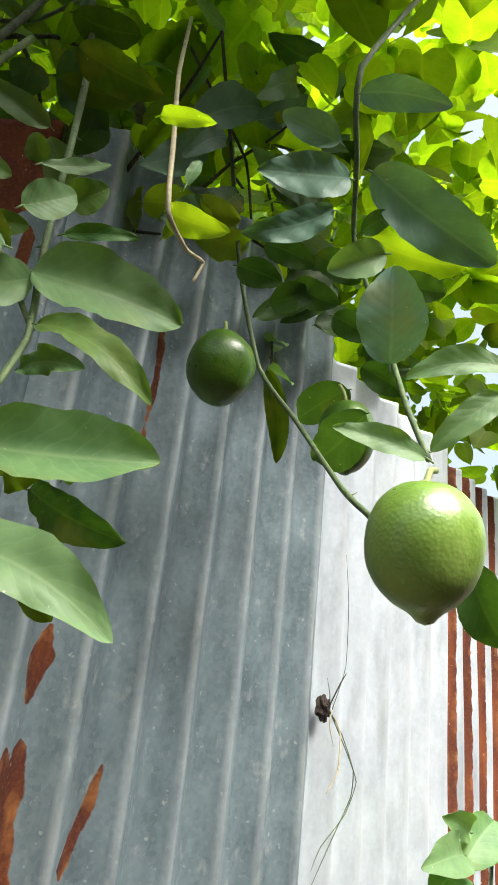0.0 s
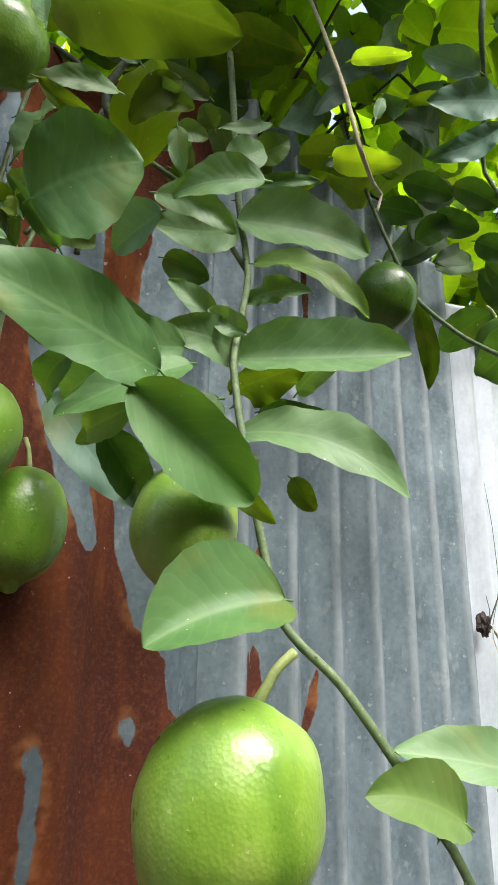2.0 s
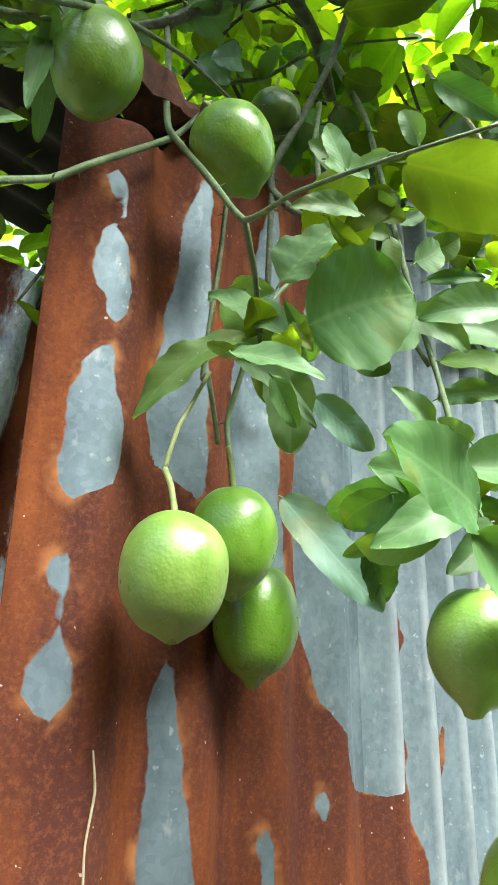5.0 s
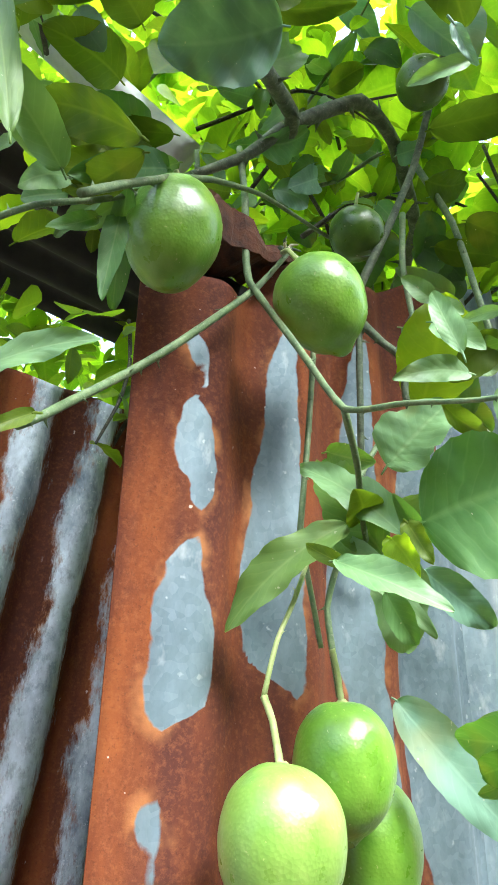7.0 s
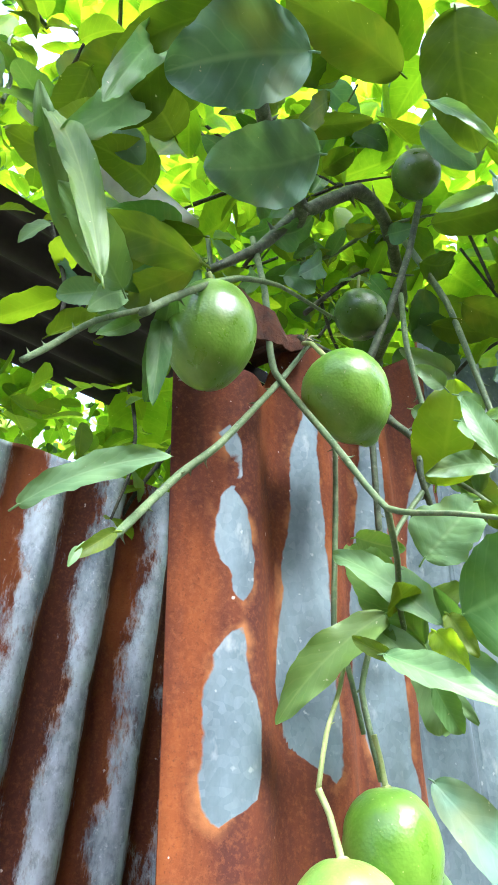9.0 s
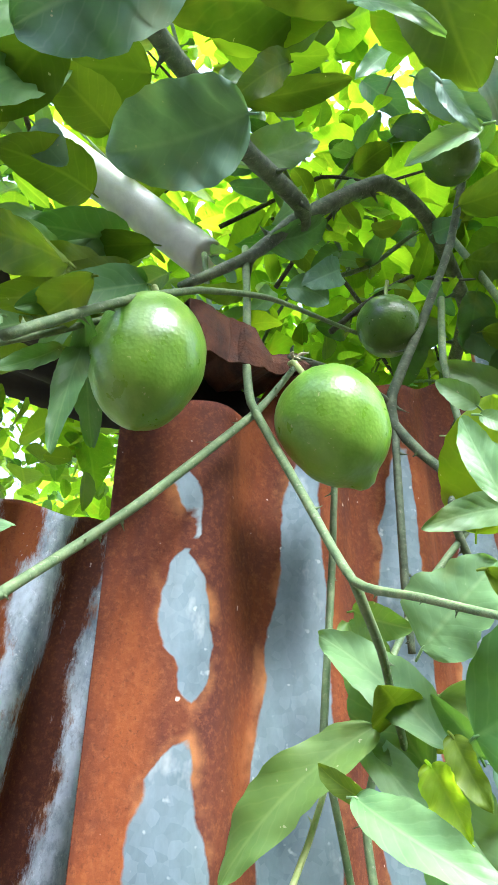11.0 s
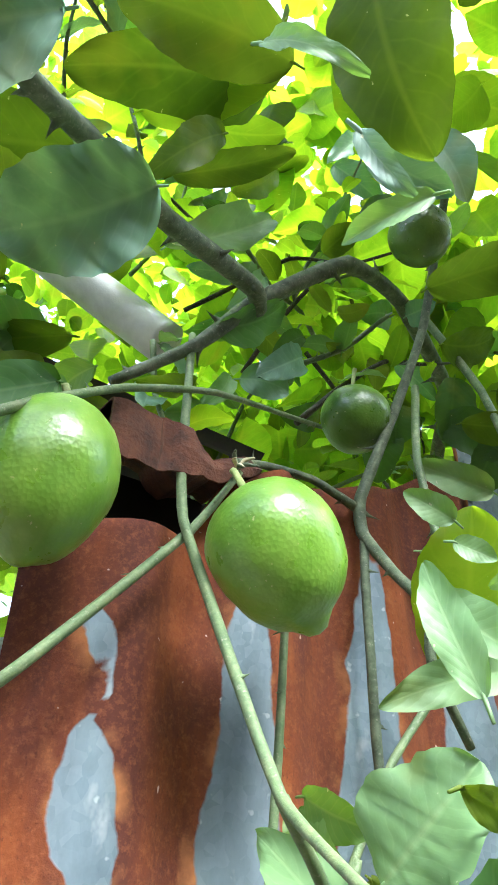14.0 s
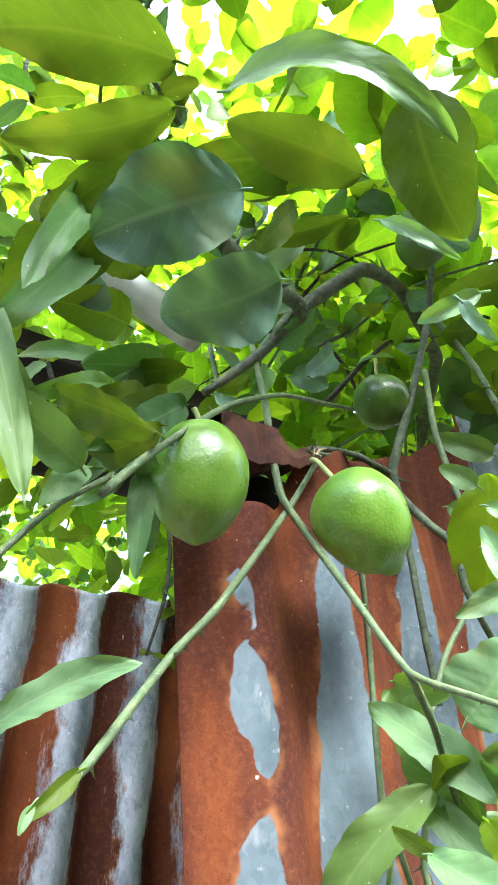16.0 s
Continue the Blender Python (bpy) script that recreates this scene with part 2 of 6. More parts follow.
DRY = bark_material("dry_stalk", (0.28, 0.24, 0.13), (0.42, 0.37, 0.22), (0.55, 0.5, 0.34))
EARTH = plain_material("earth", (0.03, 0.024, 0.015), (0.085, 0.066, 0.042), 0.95, 6.0, 0.6)
# very dark grey for the roof sheet and its purlins
ROOF = plain_material("dark_roof_sheet", (0.018, 0.018, 0.019), (0.045, 0.042, 0.04), 0.75, 14.0)
WOOD = plain_material("old_brown_timber", (0.05, 0.022, 0.012), (0.16, 0.07, 0.035), 0.85, 40.0)
PIPE = plain_material("white_painted_metal", (0.46, 0.47, 0.46), (0.66, 0.67, 0.66), 0.5, 30.0, 0.15)
CAP = plain_material("rusty_strip", (0.025, 0.010, 0.007), (0.13, 0.045, 0.02), 0.9, 60.0, 0.6)
# near-black that stands in for the deep shade in the gap
GAP_SHADE = plain_material("gap_shade", (0.004, 0.004, 0.004), (0.012, 0.011, 0.010), 0.97, 30.0)
TANGLE = plain_material("dried_mud", (0.025, 0.018, 0.014), (0.07, 0.05, 0.04), 0.95, 200.0, 0.8)


# ---- building helpers ----
def mesh_object(name, verts, faces, mat, parent=None, smooth=True, uvs=None, attrs=None):
    me = bpy.data.meshes.new(name)
    me.from_pydata([tuple(v) for v in verts], [], faces)
    me.materials.append(mat)
    if smooth:
        me.polygons.foreach_set("use_smooth", [True] * len(me.polygons))
    if uvs is not None:
        layer = me.uv_layers.new(name="blade")
        idx = np.empty(len(me.loops), int)
        me.loops.foreach_get("vertex_index", idx)
        layer.data.foreach_set("uv", np.asarray(uvs, float)[idx].ravel())
    for key, vals in (attrs or {}).items():
        a = me.attributes.new(key, "FLOAT", "POINT")
        a.data.foreach_set("value", np.asarray(vals, float))
    ob = new(name, me)
    if parent:
        ob.parent = parent
    return ob


def empty(name, at=(0, 0, 0)):
    ob = new(name)
    ob.empty_display_size = 0.02
    ob.matrix_world = Matrix.Translation(at)
    return ob


def tube(points, radii, sides=7, bend=4, wobble=0.0, seed=0):
    """Verts and faces of a round, tapering stem through the points, with closed ends."""
    rng = random.Random(seed)
    p = [Vector(q) for q in points]
    r = list(radii) if isinstance(radii, (list, tuple)) else [radii] * len(p)
    line, rad = [], []
    for i in range(len(p) - 1):
        a, b = p[max(i - 1, 0)], p[min(i + 2, len(p) - 1)]
        for k in range(bend):
            t = k / bend
            q = p[i].lerp(p[i + 1], t) * 0.5 + 0.25 * (2 * p[i] + (p[i + 1] - a) * t + (2 * a - 5 * p[i] + 4 * p[i + 1] - b) * t * t + (3 * p[i] - a - 3 * p[i + 1] + b) * t ** 3)
            line.append(q)
            rad.append(r[i] + (r[i + 1] - r[i]) * t)
    line.append(p[-1])
    rad.append(r[-1])
    verts, faces = [], []
    u = None
    for i, q in enumerate(line):
        d = (line[min(i + 1, len(line) - 1)] - line[max(i - 1, 0)]).normalized()
        u = d.orthogonal() if u is None else u - d * u.dot(d)
        u.normalize()
        v = d.cross(u)
        for k in range(sides):
            w = 2 * math.pi * k / sides
            rr = rad[i] * (1 + rng.uniform(-wobble, wobble))
            verts.append(q + (u * math.cos(w) + v * math.sin(w)) * rr)
        if i:
            for k in range(sides):
                a, b = (i - 1) * sides + k, (i - 1) * sides + (k + 1) % sides
                faces.append((a, b, b + sides, a + sides))
    n = len(verts)
    faces.append(tuple(range(sides - 1, -1, -1)))
    faces.append(tuple(range(n - sides, n)))
    return verts, faces, line, rad


def branch(name, parent, points, radii, mat, thorns=0, seed=1, sides=8, label=""):
    """One stem as one mesh, with leaf scars and short thorns along it."""
    rng = random.Random(seed)
    verts, faces, line, rad = tube(points, radii, sides, 5, 0.05, seed)
    for k in range(thorns):
        i = int((k + rng.uniform(0.3, 0.9)) / max(thorns, 1) * (len(line) - 2)) + 1
        i = min(i, len(line) - 2)
        d = (line[i + 1] - line[i - 1]).normalized()
        out = d.cross(Vector((rng.uniform(-1, 1), rng.uniform(-1, 1), rng.uniform(-1, 1)))).normalized()
        ln = rad[i] * rng.uniform(0.9, 2.4)
        for tip, r0 in ((line[i] + out * (rad[i] + ln) + d * ln * 0.5, rad[i] * 0.42), (line[i] + out * rad[i] * 1.55, rad[i] * 0.85)):
            n = len(verts)
            e1, e2 = d, out.cross(d)
            verts += [line[i] + out * rad[i] * 0.6 + (e1 * math.cos(w) + e2 * math.sin(w)) * r0 for w in (0, 1.257, 2.513, 3.77, 5.027)] + [tip]
            faces += [(n + j, n + (j + 1) % 5, n + 5) for j in range(5)]
    ob = mesh_object(name, verts, faces, mat, parent)
    if label:
        tagged(ob, label)
    return ob


def blade(base, tip, width, normal, arch=0.10, fold=0.25, curl=0.0, wave=0.02, nu=14, seed=0, pucker=0.0):
    """Verts, faces and map of one pointed leaf between base and tip. arch: how far the middle bulges along the normal;
    fold: how steeply the halves rise from the midrib; curl: how far the tip half rolls back."""
    rng = random.Random(seed)
    b, t = Vector(base), Vector(tip)
    ax = t - b
    length = ax.length
    ax.normalize()
    nrm = Vector(normal)
    nrm = (nrm - ax * nrm.dot(ax)).normalized()
    side = ax.cross(nrm)
    verts, uvs, faces = [], [], []
    ph = rng.uniform(0, 6.28)
    sway, droop, skew = rng.uniform(-0.07, 0.07), rng.uniform(-0.05, 0.22), rng.uniform(-0.10, 0.10)
    cols = (-1, -0.82, -0.58, -0.3, 0, 0.3, 0.58, 0.82, 1) if pucker else (-1, -0.66, -0.33, 0, 0.33, 0.66, 1)
    for i in range(nu + 1):
        u = 0.5 - 0.5 * math.cos(math.pi * i / nu)
        s = math.sin(math.pi * u ** 0.86) ** 0.52 if 0 < u < 1 else 0.0
        w = max(width * 0.5 * s * (1.06 - 0.16 * u), 0.0007)
        mid = b + ax * (length * u) + nrm * (length * (arch * 4 * u * (1 - u) - (curl + droop) * max(u - 0.45, 0) ** 2)) + side * (length * sway * 4 * u * (1 - u))
        for c in cols:
            tooth = 1 + (0.02 * math.sin(u * 44 + ph) if abs(c) == 1 else 0) + 0.05 * math.sin(u * 6.3 + ph + (1.9 if c > 0 else 0))
            lift = fold * abs(c) ** 1.25 * w + wave * length * (math.sin(u * 9 + ph + c * 2) + 0.5 * math.sin(u * 21 + ph * 2 - c * 3)) * abs(c) ** 2
            lift += pucker * length * s * math.sin(2 * math.pi * (8.5 * u - 2.1 * abs(c)) + ph) * abs(c) * (1.25 - abs(c)) * 2.4
            verts.append(mid + side * (c * (1 + skew * c) * w * tooth * math.cos(min(abs(fold), 1.2) * 0.55)) + nrm * lift)
            uvs.append((u, 0.5 + 0.5 * c))
    k = len(cols)
    for i in range(nu):
        for j in range(k - 1):
            a = i * k + j
            faces.append((a, a + 1, a + 1 + k, a + k))
    return verts, faces, uvs


LEAVES = [0]


def leaf(parent, mat, base, tip, width, normal, arch=0.08, fold=0.3, curl=0.0, wave=0.026, stalk=None):
    """One leaf of a branch, with its short stalk."""
    LEAVES[0] += 1
    verts, faces, uvs = blade(base, tip, width, normal, arch, fold, curl, wave, 30, LEAVES[0], 0.42 * wave)
    d = (Vector(base) - Vector(tip)).normalized()
    end = Vector(stalk) if stalk else Vector(base) + d * 0.005 + Vector((0, 0, -0.002))
    sv, sf, _, _ = tube([end, Vector(base), Vector(base) - d * 0.002], [0.0006, 0.0008, 0.0006], 5, 2)
    n = len(verts)
    verts = verts + sv
    uvs = uvs + [(0.5, 0.5)] * len(sv)
    faces = faces + [tuple(q + n for q in f) for f in sf]
    return mesh_object("leaf", verts, faces, mat, parent, uvs=uvs)


def lemon(at, width, height, mat, stalk_end, label, lean=(0, 0, 1), nipple=1.0, seed=0):
    """A green lemon that hangs: peel with a nipple at its foot, star-shaped calyx and stalk."""
    rng = random.Random(seed)
    root = empty("lemon", at)
    up = Vector(lean).normalized()
    turn = up.to_track_quat("Z", "Y").to_matrix()
    prof = []
    rows = 30
    for i in range(rows + 1):
        a = math.pi * i / rows
        z = math.cos(a) * height * 0.48
        r = math.sin(a) ** 0.92 * width * 0.5 * (1 + 0.05 * math.cos(a))
        if a > 2.45:
            k = (a - 2.45) / (math.pi - 2.45)
            knob = max((k - 0.5) / 0.5, 0.0)
            r = max(r, width * 0.082 * min(nipple, 1.2) * math.sqrt(max(1 - knob ** 4, 0.0)) if knob else 0.0)
            z -= height * 0.066 * nipple * knob * knob * (3 - 2 * knob)
        if a < 0.42:
            z -= height * 0.02 * (1 - a / 0.42) ** 2
        prof.append((r, z))
    seg, verts, faces = 36, [], []
    for i, (r, z) in enumerate(prof):
        for k in range(seg):
            w = 2 * math.pi * k / seg
            q = Vector((math.cos(w) * r, math.sin(w) * r, z))
            g = 1 + 0.042 * noise.noise(q * 38 + Vector((seed * 3.1, 0, 0))) + 0.012 * noise.noise(q * 120 + Vector((0, seed * 1.7, 0)))
            verts.append(turn @ (q * g))
        if i:
            for k in range(seg):
                a, b = (i - 1) * seg + k, (i - 1) * seg + (k + 1) % seg
                faces.append((a, a + seg, b + seg, b))
    mesh_object("peel", verts, faces, mat, root)
    top = turn @ Vector((0, 0, height * 0.44))
    cv, cf = [], []
    for k in range(10):
        w = 2 * math.pi * k / 10
        r = width * (0.105 if k % 2 else 0.06)
        cv.append(top + turn @ Vector((math.cos(w) * r, math.sin(w) * r, -0.0005)))
    for k in range(10):
        w = 2 * math.pi * k / 10
        cv.append(top + turn @ Vector((math.cos(w) * width * 0.035, math.sin(w) * width * 0.035, 0.0035)))
    cf = [(k, (k + 1) % 10, 10 + (k + 1) % 10, 10 + k) for k in range(10)] + [tuple(range(10, 20))]
    mesh_object("calyx", cv, cf, STEM_PALE, root)
    end = Vector(stalk_end) - Vector(at)
    mid = top.lerp(end, 0.5) + up * (end - top).length * 0.12
    sv, sf, _, _ = tube([top - up * 0.003, mid, end], [width * 0.035, width * 0.030, width * 0.033], 8, 5, 0.06, seed)
    mesh_object("stalk", sv, sf, STEM_PALE, root)
    return tagged(root, label, "lemon", "lemons on the tree")


def foliage(name, count, centre, spread, size, mat, seed, label, category, droop=0.4, round_leaf=False, twigs=0, keep=None):
    """Many small leaves in loose sprays, as one object, in a box round the centre."""
    rng = np.random.default_rng(seed)
    verts, uvs, faces = [], [], []
    half = [(0.07, 0.21), (0.25, 0.42), (0.48, 0.50), (0.72, 0.37), (0.90, 0.17)]
    if round_leaf:
        half = [(-0.04, 0.17), (-0.02, 0.36), (0.14, 0.52), (0.36, 0.56), (0.60, 0.46), (0.80, 0.28), (0.92, 0.11)]
    shape = [(0.03, 0), *half, (1, 0), *[(u, -v) for u, v in reversed(half)]]
    rim = len(shape)
    made = 0
    while made < count:
        c = np.array(centre) + rng.uniform(-1, 1, 3) * spread
        d = Vector(rng.normal(size=3) * (1, 1, 0.5)).normalized()
        for k in range(int(rng.integers(4, 9))):
            p = Vector(c) + d * (k * size * 0.55) + Vector(rng.normal(size=3)) * size * 0.25
            if keep and not keep(p):
                continue
            ax = (d * 0.6 + Vector(rng.normal(size=3)) * 0.8 + Vector((0, 0, -droop))).normalized()
            nr = (Vector((0, 0, 1)) + Vector(rng.normal(size=3)) * 0.55)
            nr = (nr - ax * nr.dot(ax)).normalized()
            sd = ax.cross(nr)
            ln = size * rng.uniform(0.6, 1.3)
            n = len(verts)
            bend = rng.uniform(-0.1, 0.2)
            for u, v in shape:
                verts.append(p + ax * (u * ln) + sd * (v * ln * 0.8) + nr * (abs(v) * ln * 0.22 - bend * u * u * ln))
                uvs.append((min(max(u, 0), 1), 0.5 + v))
            verts.append(p + ax * (0.45 * ln) - nr * (bend * 0.2 * ln))
            uvs.append((0.45, 0.5))
            faces += [(n + j, n + (j + 1) % rim, n + rim) for j in range(rim)]
            made += 1
    return tagged(mesh_object(name, verts, faces, mat, uvs=uvs), label, category, kind="stuff")


# ---- the corrugated walls ----
def band(rows):
    """Left and right edge of a patch at a height, from rows of (height, left, right), top first."""
    z = np.array([q[0] for q in rows])[::-1]
    lo, hi = np.array([q[1] for q in rows])[::-1], np.array([q[2] for q in rows])[::-1]

    def depth(x, h):
        """How deep (x, h) lies inside the patch, in metres; negative outside it."""
        a, b = np.interp(h, z, lo), np.interp(h, z, hi)
        out = np.maximum(np.maximum(z[0] - h, h - z[-1]), 0)
        return np.minimum(np.minimum(x - a, b - x), 0.02) - out
    return depth


# bare zinc left between the rust, from the sheet's edge on
BARE = [
    band([(1.900, -0.0118, 0.0007), (1.880, -0.0036, 0.0027), (1.871, -0.0004, 0.0034), (1.866, 0.0024, 0.0036)]),
    band([(1.8495, -0.0118, 0.0017), (1.838, -0.0123, 0.0077), (1.817, -0.0153, 0.0122), (1.803, -0.0136, 0.0142), (1.7975, -0.0068, 0.0127), (1.791, -0.0043, 0.0117), (1.7775, -0.0028, 0.0052)]),
    band([(1.757, -0.0018, 0.0012), (1.740, -0.0158, 0.0032), (1.720, -0.0198, 0.0082), (1.690, -0.0218, 0.0162), (1.665, -0.0238, 0.0142), (1.652, -0.0208, 0.0092), (1.643, -0.0178, -0.0098)]),
    band([(1.606, -0.0168, -0.0138), (1.593, -0.0218, -0.0098), (1.574, -0.0178, -0.0118), (1.559, -0.0158, -0.0128), (1.535, -0.0248, -0.0038), (1.520, -0.0268, -0.0018), (1.511, -0.0208, -0.0078)]),
    band([(1.540, 0.077, 0.081), (1.514, 0.068, 0.086), (1.485, 0.072, 0.089), (1.445, 0.068, 0.097), (1.400, 0.068, 0.102), (1.340, 0.060, 0.098), (1.280, 0.063, 0.099), (1.100, 0.059, 0.100)]),
    band([(1.424, 0.179, 0.184), (1.410, 0.176, 0.188), (1.391, 0.181, 0.189), (1.344, 0.180, 0.188), (1.303, 0.177, 0.187), (1.259, 0.181, 0.184)]),
    band([(1.292, 0.267, 0.271), (1.271, 0.261, 0.276), (1.235, 0.262, 0.280), (1.102, 0.264, 0.282)]),
    band([(1.441, 0.263, 0.268), (1.429, 0.260, 0.272), (1.416, 0.263, 0.269)]),
    band([(1.959, 0.087, 0.096), (1.912, 0.077, 0.098), (1.859, 0.073, 0.100), (1.810, 0.063, 0.099), (1.790, 0.064, 0.099), (1.730, 0.049, 0.100), (1.685, 0.059, 0.102), (1.666, 0.088, 0.100)]),
    band([(1.985, 0.184, 0.192), (1.916, 0.167, 0.194), (1.892, 0.169, 0.194), (1.790, 0.147, 0.193), (1.737, 0.141, 0.192), (1.680, 0.160, 0.194), (1.620, 0.178, 0.204), (1.575, 0.200, 0.221)]),
    band([(2.417, 0.343, 9), (2.040, 0.339, 9), (1.970, 0.280, 9), (1.916, 0.260, 9), (1.844, 0.250, 9), (1.792, 0.245, 9), (1.741, 0.241, 9), (1.681, 0.229, 9), (1.630, 0.238, 9), (1.566, 0.249, 9), (1.510, 0.267, 9),
          (1.486, 0.293, 9), (1.444, 0.301, 9), (1.429, 0.342, 9), (1.423, 0.383, 9), (1.415, 0.426, 9), (1.361, 0.448, 9), (1.291, 0.447, 9), (1.219, 0.442, 9), (1.093, 0.429, 9), (0.025, 0.392, 9)]),
]
# rust that has broken through the zinc further on
RUSTED = [
    band([(1.492, 0.389, 0.401), (1.470, 0.387, 0.422), (1.410, 0.383, 0.429)]),
    band([(1.604, 0.424, 0.433), (1.572, 0.405, 0.435), (1.536, 0.409, 0.425)]),
    band([(1.494, 0.409, 0.430), (1.439, 0.421, 0.432), (1.378, 0.429, 0.436)]),
    band([(1.480, 0.512, 0.518), (1.439, 0.501, 0.514), (1.395, 0.473, 0.499)]),
    band([(1.964, 0.291, 0.311), (1.924, 0.293, 0.307), (1.893, 0.295, 0.300)]),
    band([(1.998, 0.492, 0.507), (1.907, 0.500, 0.509), (1.806, 0.496, 0.503)]),
]


def bare_depth(x, z):
    d = np.max([b(x, z) for b in BARE], axis=0)
    return np.minimum(d, -np.max([b(x, z) for b in RUSTED], axis=0))


def rib_wave(x):
    """Phase of the main wall's ribs: the rusty sheet is coarser than the grey one beyond it."""
    u = x - 0.386
    return 2 * math.pi * np.where(u < 0, u / 0.0935, u / 0.0765)


def corrugated(name, x0, x1, top, wave, y0, amp, mat, label, depth, bottom=0.02, lean=0.0, back=0.0, step=0.0075, low=1.10, curl=0.0, crest=0.0):
    """An upright corrugated sheet with thickness. top: its upper edge along x. lean: sideways slant of its ribs."""
    nx = int((x1 - x0) / step) + 1
    xs = np.linspace(x0, x1, nx)
    tops = top(xs)
    us = np.concatenate([[0.0, 0.5], np.linspace(1.0, 2.0, 150)])
    verts, zinc, rib_light = [], [], []
    for side in (0, 1):
        for u in us:
            z = bottom + (low - bottom) * u if u <= 1 else low + (tops - low) * (u - 1)
            z = z + 0 * xs
            xx = xs + lean * (z - 1.9)
            y = y0 - amp * np.cos(wave(xs)) + back * (z - 1.5) + curl * np.clip((x0 + 0.03 - xs) / 0.03, 0, 1) ** 2 + side * 0.0009
            y = y - crest * np.exp(-((1 - np.cos(wave(xs))) / 0.16) ** 2)
            dent = np.array([noise.noise(Vector((a * 7, 3.3, b * 5))) for a, b in zip(xx, z)])
            y = y + dent * 0.0022
            verts += list(zip(xx, y, z))
            zinc.append(depth(xx, z))
            # mask of the painted highlight, a narrow line just beside each crest
            rib_light.append((crest > 0) * np.exp(-((1 - np.cos(wave(xs) + 0.25)) / 0.055) ** 2))
    faces, nu = [], len(us)
    n = nx * nu
    for i in range(nu - 1):
        for j in range(nx - 1):
            a = i * nx + j
            faces.append((a, a + 1, a + 1 + nx, a + nx))
            faces.append((n + a + nx, n + a + 1 + nx, n + a + 1, n + a))
    for j in range(nx - 1):
        a = (nu - 1) * nx + j
        faces.append((a, a + 1, n + a + 1, n + a))
    for i in range(nu - 1):
        for j in (0, nx - 1):
            a = i * nx + j
            faces.append((a, a + nx, n + a + nx, n + a))
    ob = mesh_object(name, verts, faces, mat, attrs={"zinc": np.concatenate(zinc), "rib_light": np.concatenate(rib_light)})
    return tagged(ob, label, "wall", "corrugated wall sheets", "structure")


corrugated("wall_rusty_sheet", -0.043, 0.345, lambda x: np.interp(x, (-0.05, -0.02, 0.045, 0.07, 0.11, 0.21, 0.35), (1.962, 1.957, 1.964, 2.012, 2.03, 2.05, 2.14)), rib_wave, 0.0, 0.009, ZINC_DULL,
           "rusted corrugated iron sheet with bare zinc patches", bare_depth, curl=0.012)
corrugated("wall_grey_sheet", 0.335, 0.885, lambda x: np.interp(x, (0.33, 0.4, 0.46, 0.56, 0.72, 0.89), (2.150, 2.168, 2.172, 2.20, 2.19, 2.13)), rib_wave, 0.0014, 0.0095, ZINC,
           "grey galvanised corrugated sheet with rust streaks", bare_depth, step=0.0038, crest=0.0045)
corrugated("wall_bright_sheet", 0.868, 1.315, lambda x: 2.10 - 0.03 * (x - 0.87), rib_wave, -0.0016, 0.008, ZINC_SUNLIT,
           "clean galvanised corrugated sheet with sunlight put into its bright colour", lambda x, z: 0 * x + 0.02, step=0.0038, crest=0.003)
corrugated("wall_striped_sheet", 1.30, 2.6, lambda x: 2.06 + 0 * x, rib_wave, -0.003, 0.009, ZINC_SUNLIT,
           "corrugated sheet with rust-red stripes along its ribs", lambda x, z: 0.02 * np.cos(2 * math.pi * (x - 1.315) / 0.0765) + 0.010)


def left_depth(x, z):
    u = (x - 0.006 - 0.13 * (z - 1.9)) / 0.074
    return 0.016 * np.cos(2 * math.pi * u) - 0.002 + 0.004 * np.sin(z * 31 + x * 20)


corrugated("wall_back_sheet", -0.95, 0.34, lambda x: 1.982 + 0.008 * np.cos(2 * math.pi * (x + 0.03) / 0.074), lambda x: 2 * math.pi * (x - 0.006) / 0.074, 0.285, 0.014, ZINC_OLD,
           "rust-striped corrugated sheet leaning behind the front wall", left_depth, lean=0.13)


def plank(name, a, b, size, mat, label, category="timber", kind="structure", sag=0.0):
    """A sawn timber with worn edges from a to b."""
    a, b = Vector(a), Vector(b)
    bm = bmesh.new()
    bmesh.ops.create_cube(bm, size=1)
    ln = (b - a).length
    bmesh.ops.scale(bm, vec=(size[0], size[1], ln), verts=bm.verts)
    bmesh.ops.bevel(bm, geom=bm.edges[:], offset=min(size) * 0.12, segments=2, affect="EDGES")
    turn = (b - a).to_track_quat("Z", "Y").to_matrix().to_4x4()
    bmesh.ops.transform(bm, matrix=Matrix.Translation((a + b) / 2) @ turn, verts=bm.verts)
    me = bpy.data.meshes.new(name)
    bm.to_mesh(me)
    bm.free()
    me.materials.append(mat)
    return tagged(new(name, me), label, category, kind=kind)


# posts and capping behind the sheets
def board(name, lo, hi, mat, label, warp=0.0):
    """A flat board between two corners, with worn, slightly warped faces."""
    bm = bmesh.new()
    bmesh.ops.create_cube(bm, size=1)
    bmesh.ops.subdivide_edges(bm, edges=bm.edges[:], cuts=5, use_grid_fill=True)
    lo, hi = Vector(lo), Vector(hi)
    for v in bm.verts:
        v.co = Vector([a + (b - a) * (t + 0.5) for a, b, t in zip(lo, hi, v.co)])
        v.co += Vector((0, 1, 0.6)) * warp * noise.noise(v.co * 60)
    me = bpy.data.meshes.new(name)
    bm.to_mesh(me)
    bm.free()
    me.materials.append(mat)
    return tagged(new(name, me), label, "wall", kind="structure")


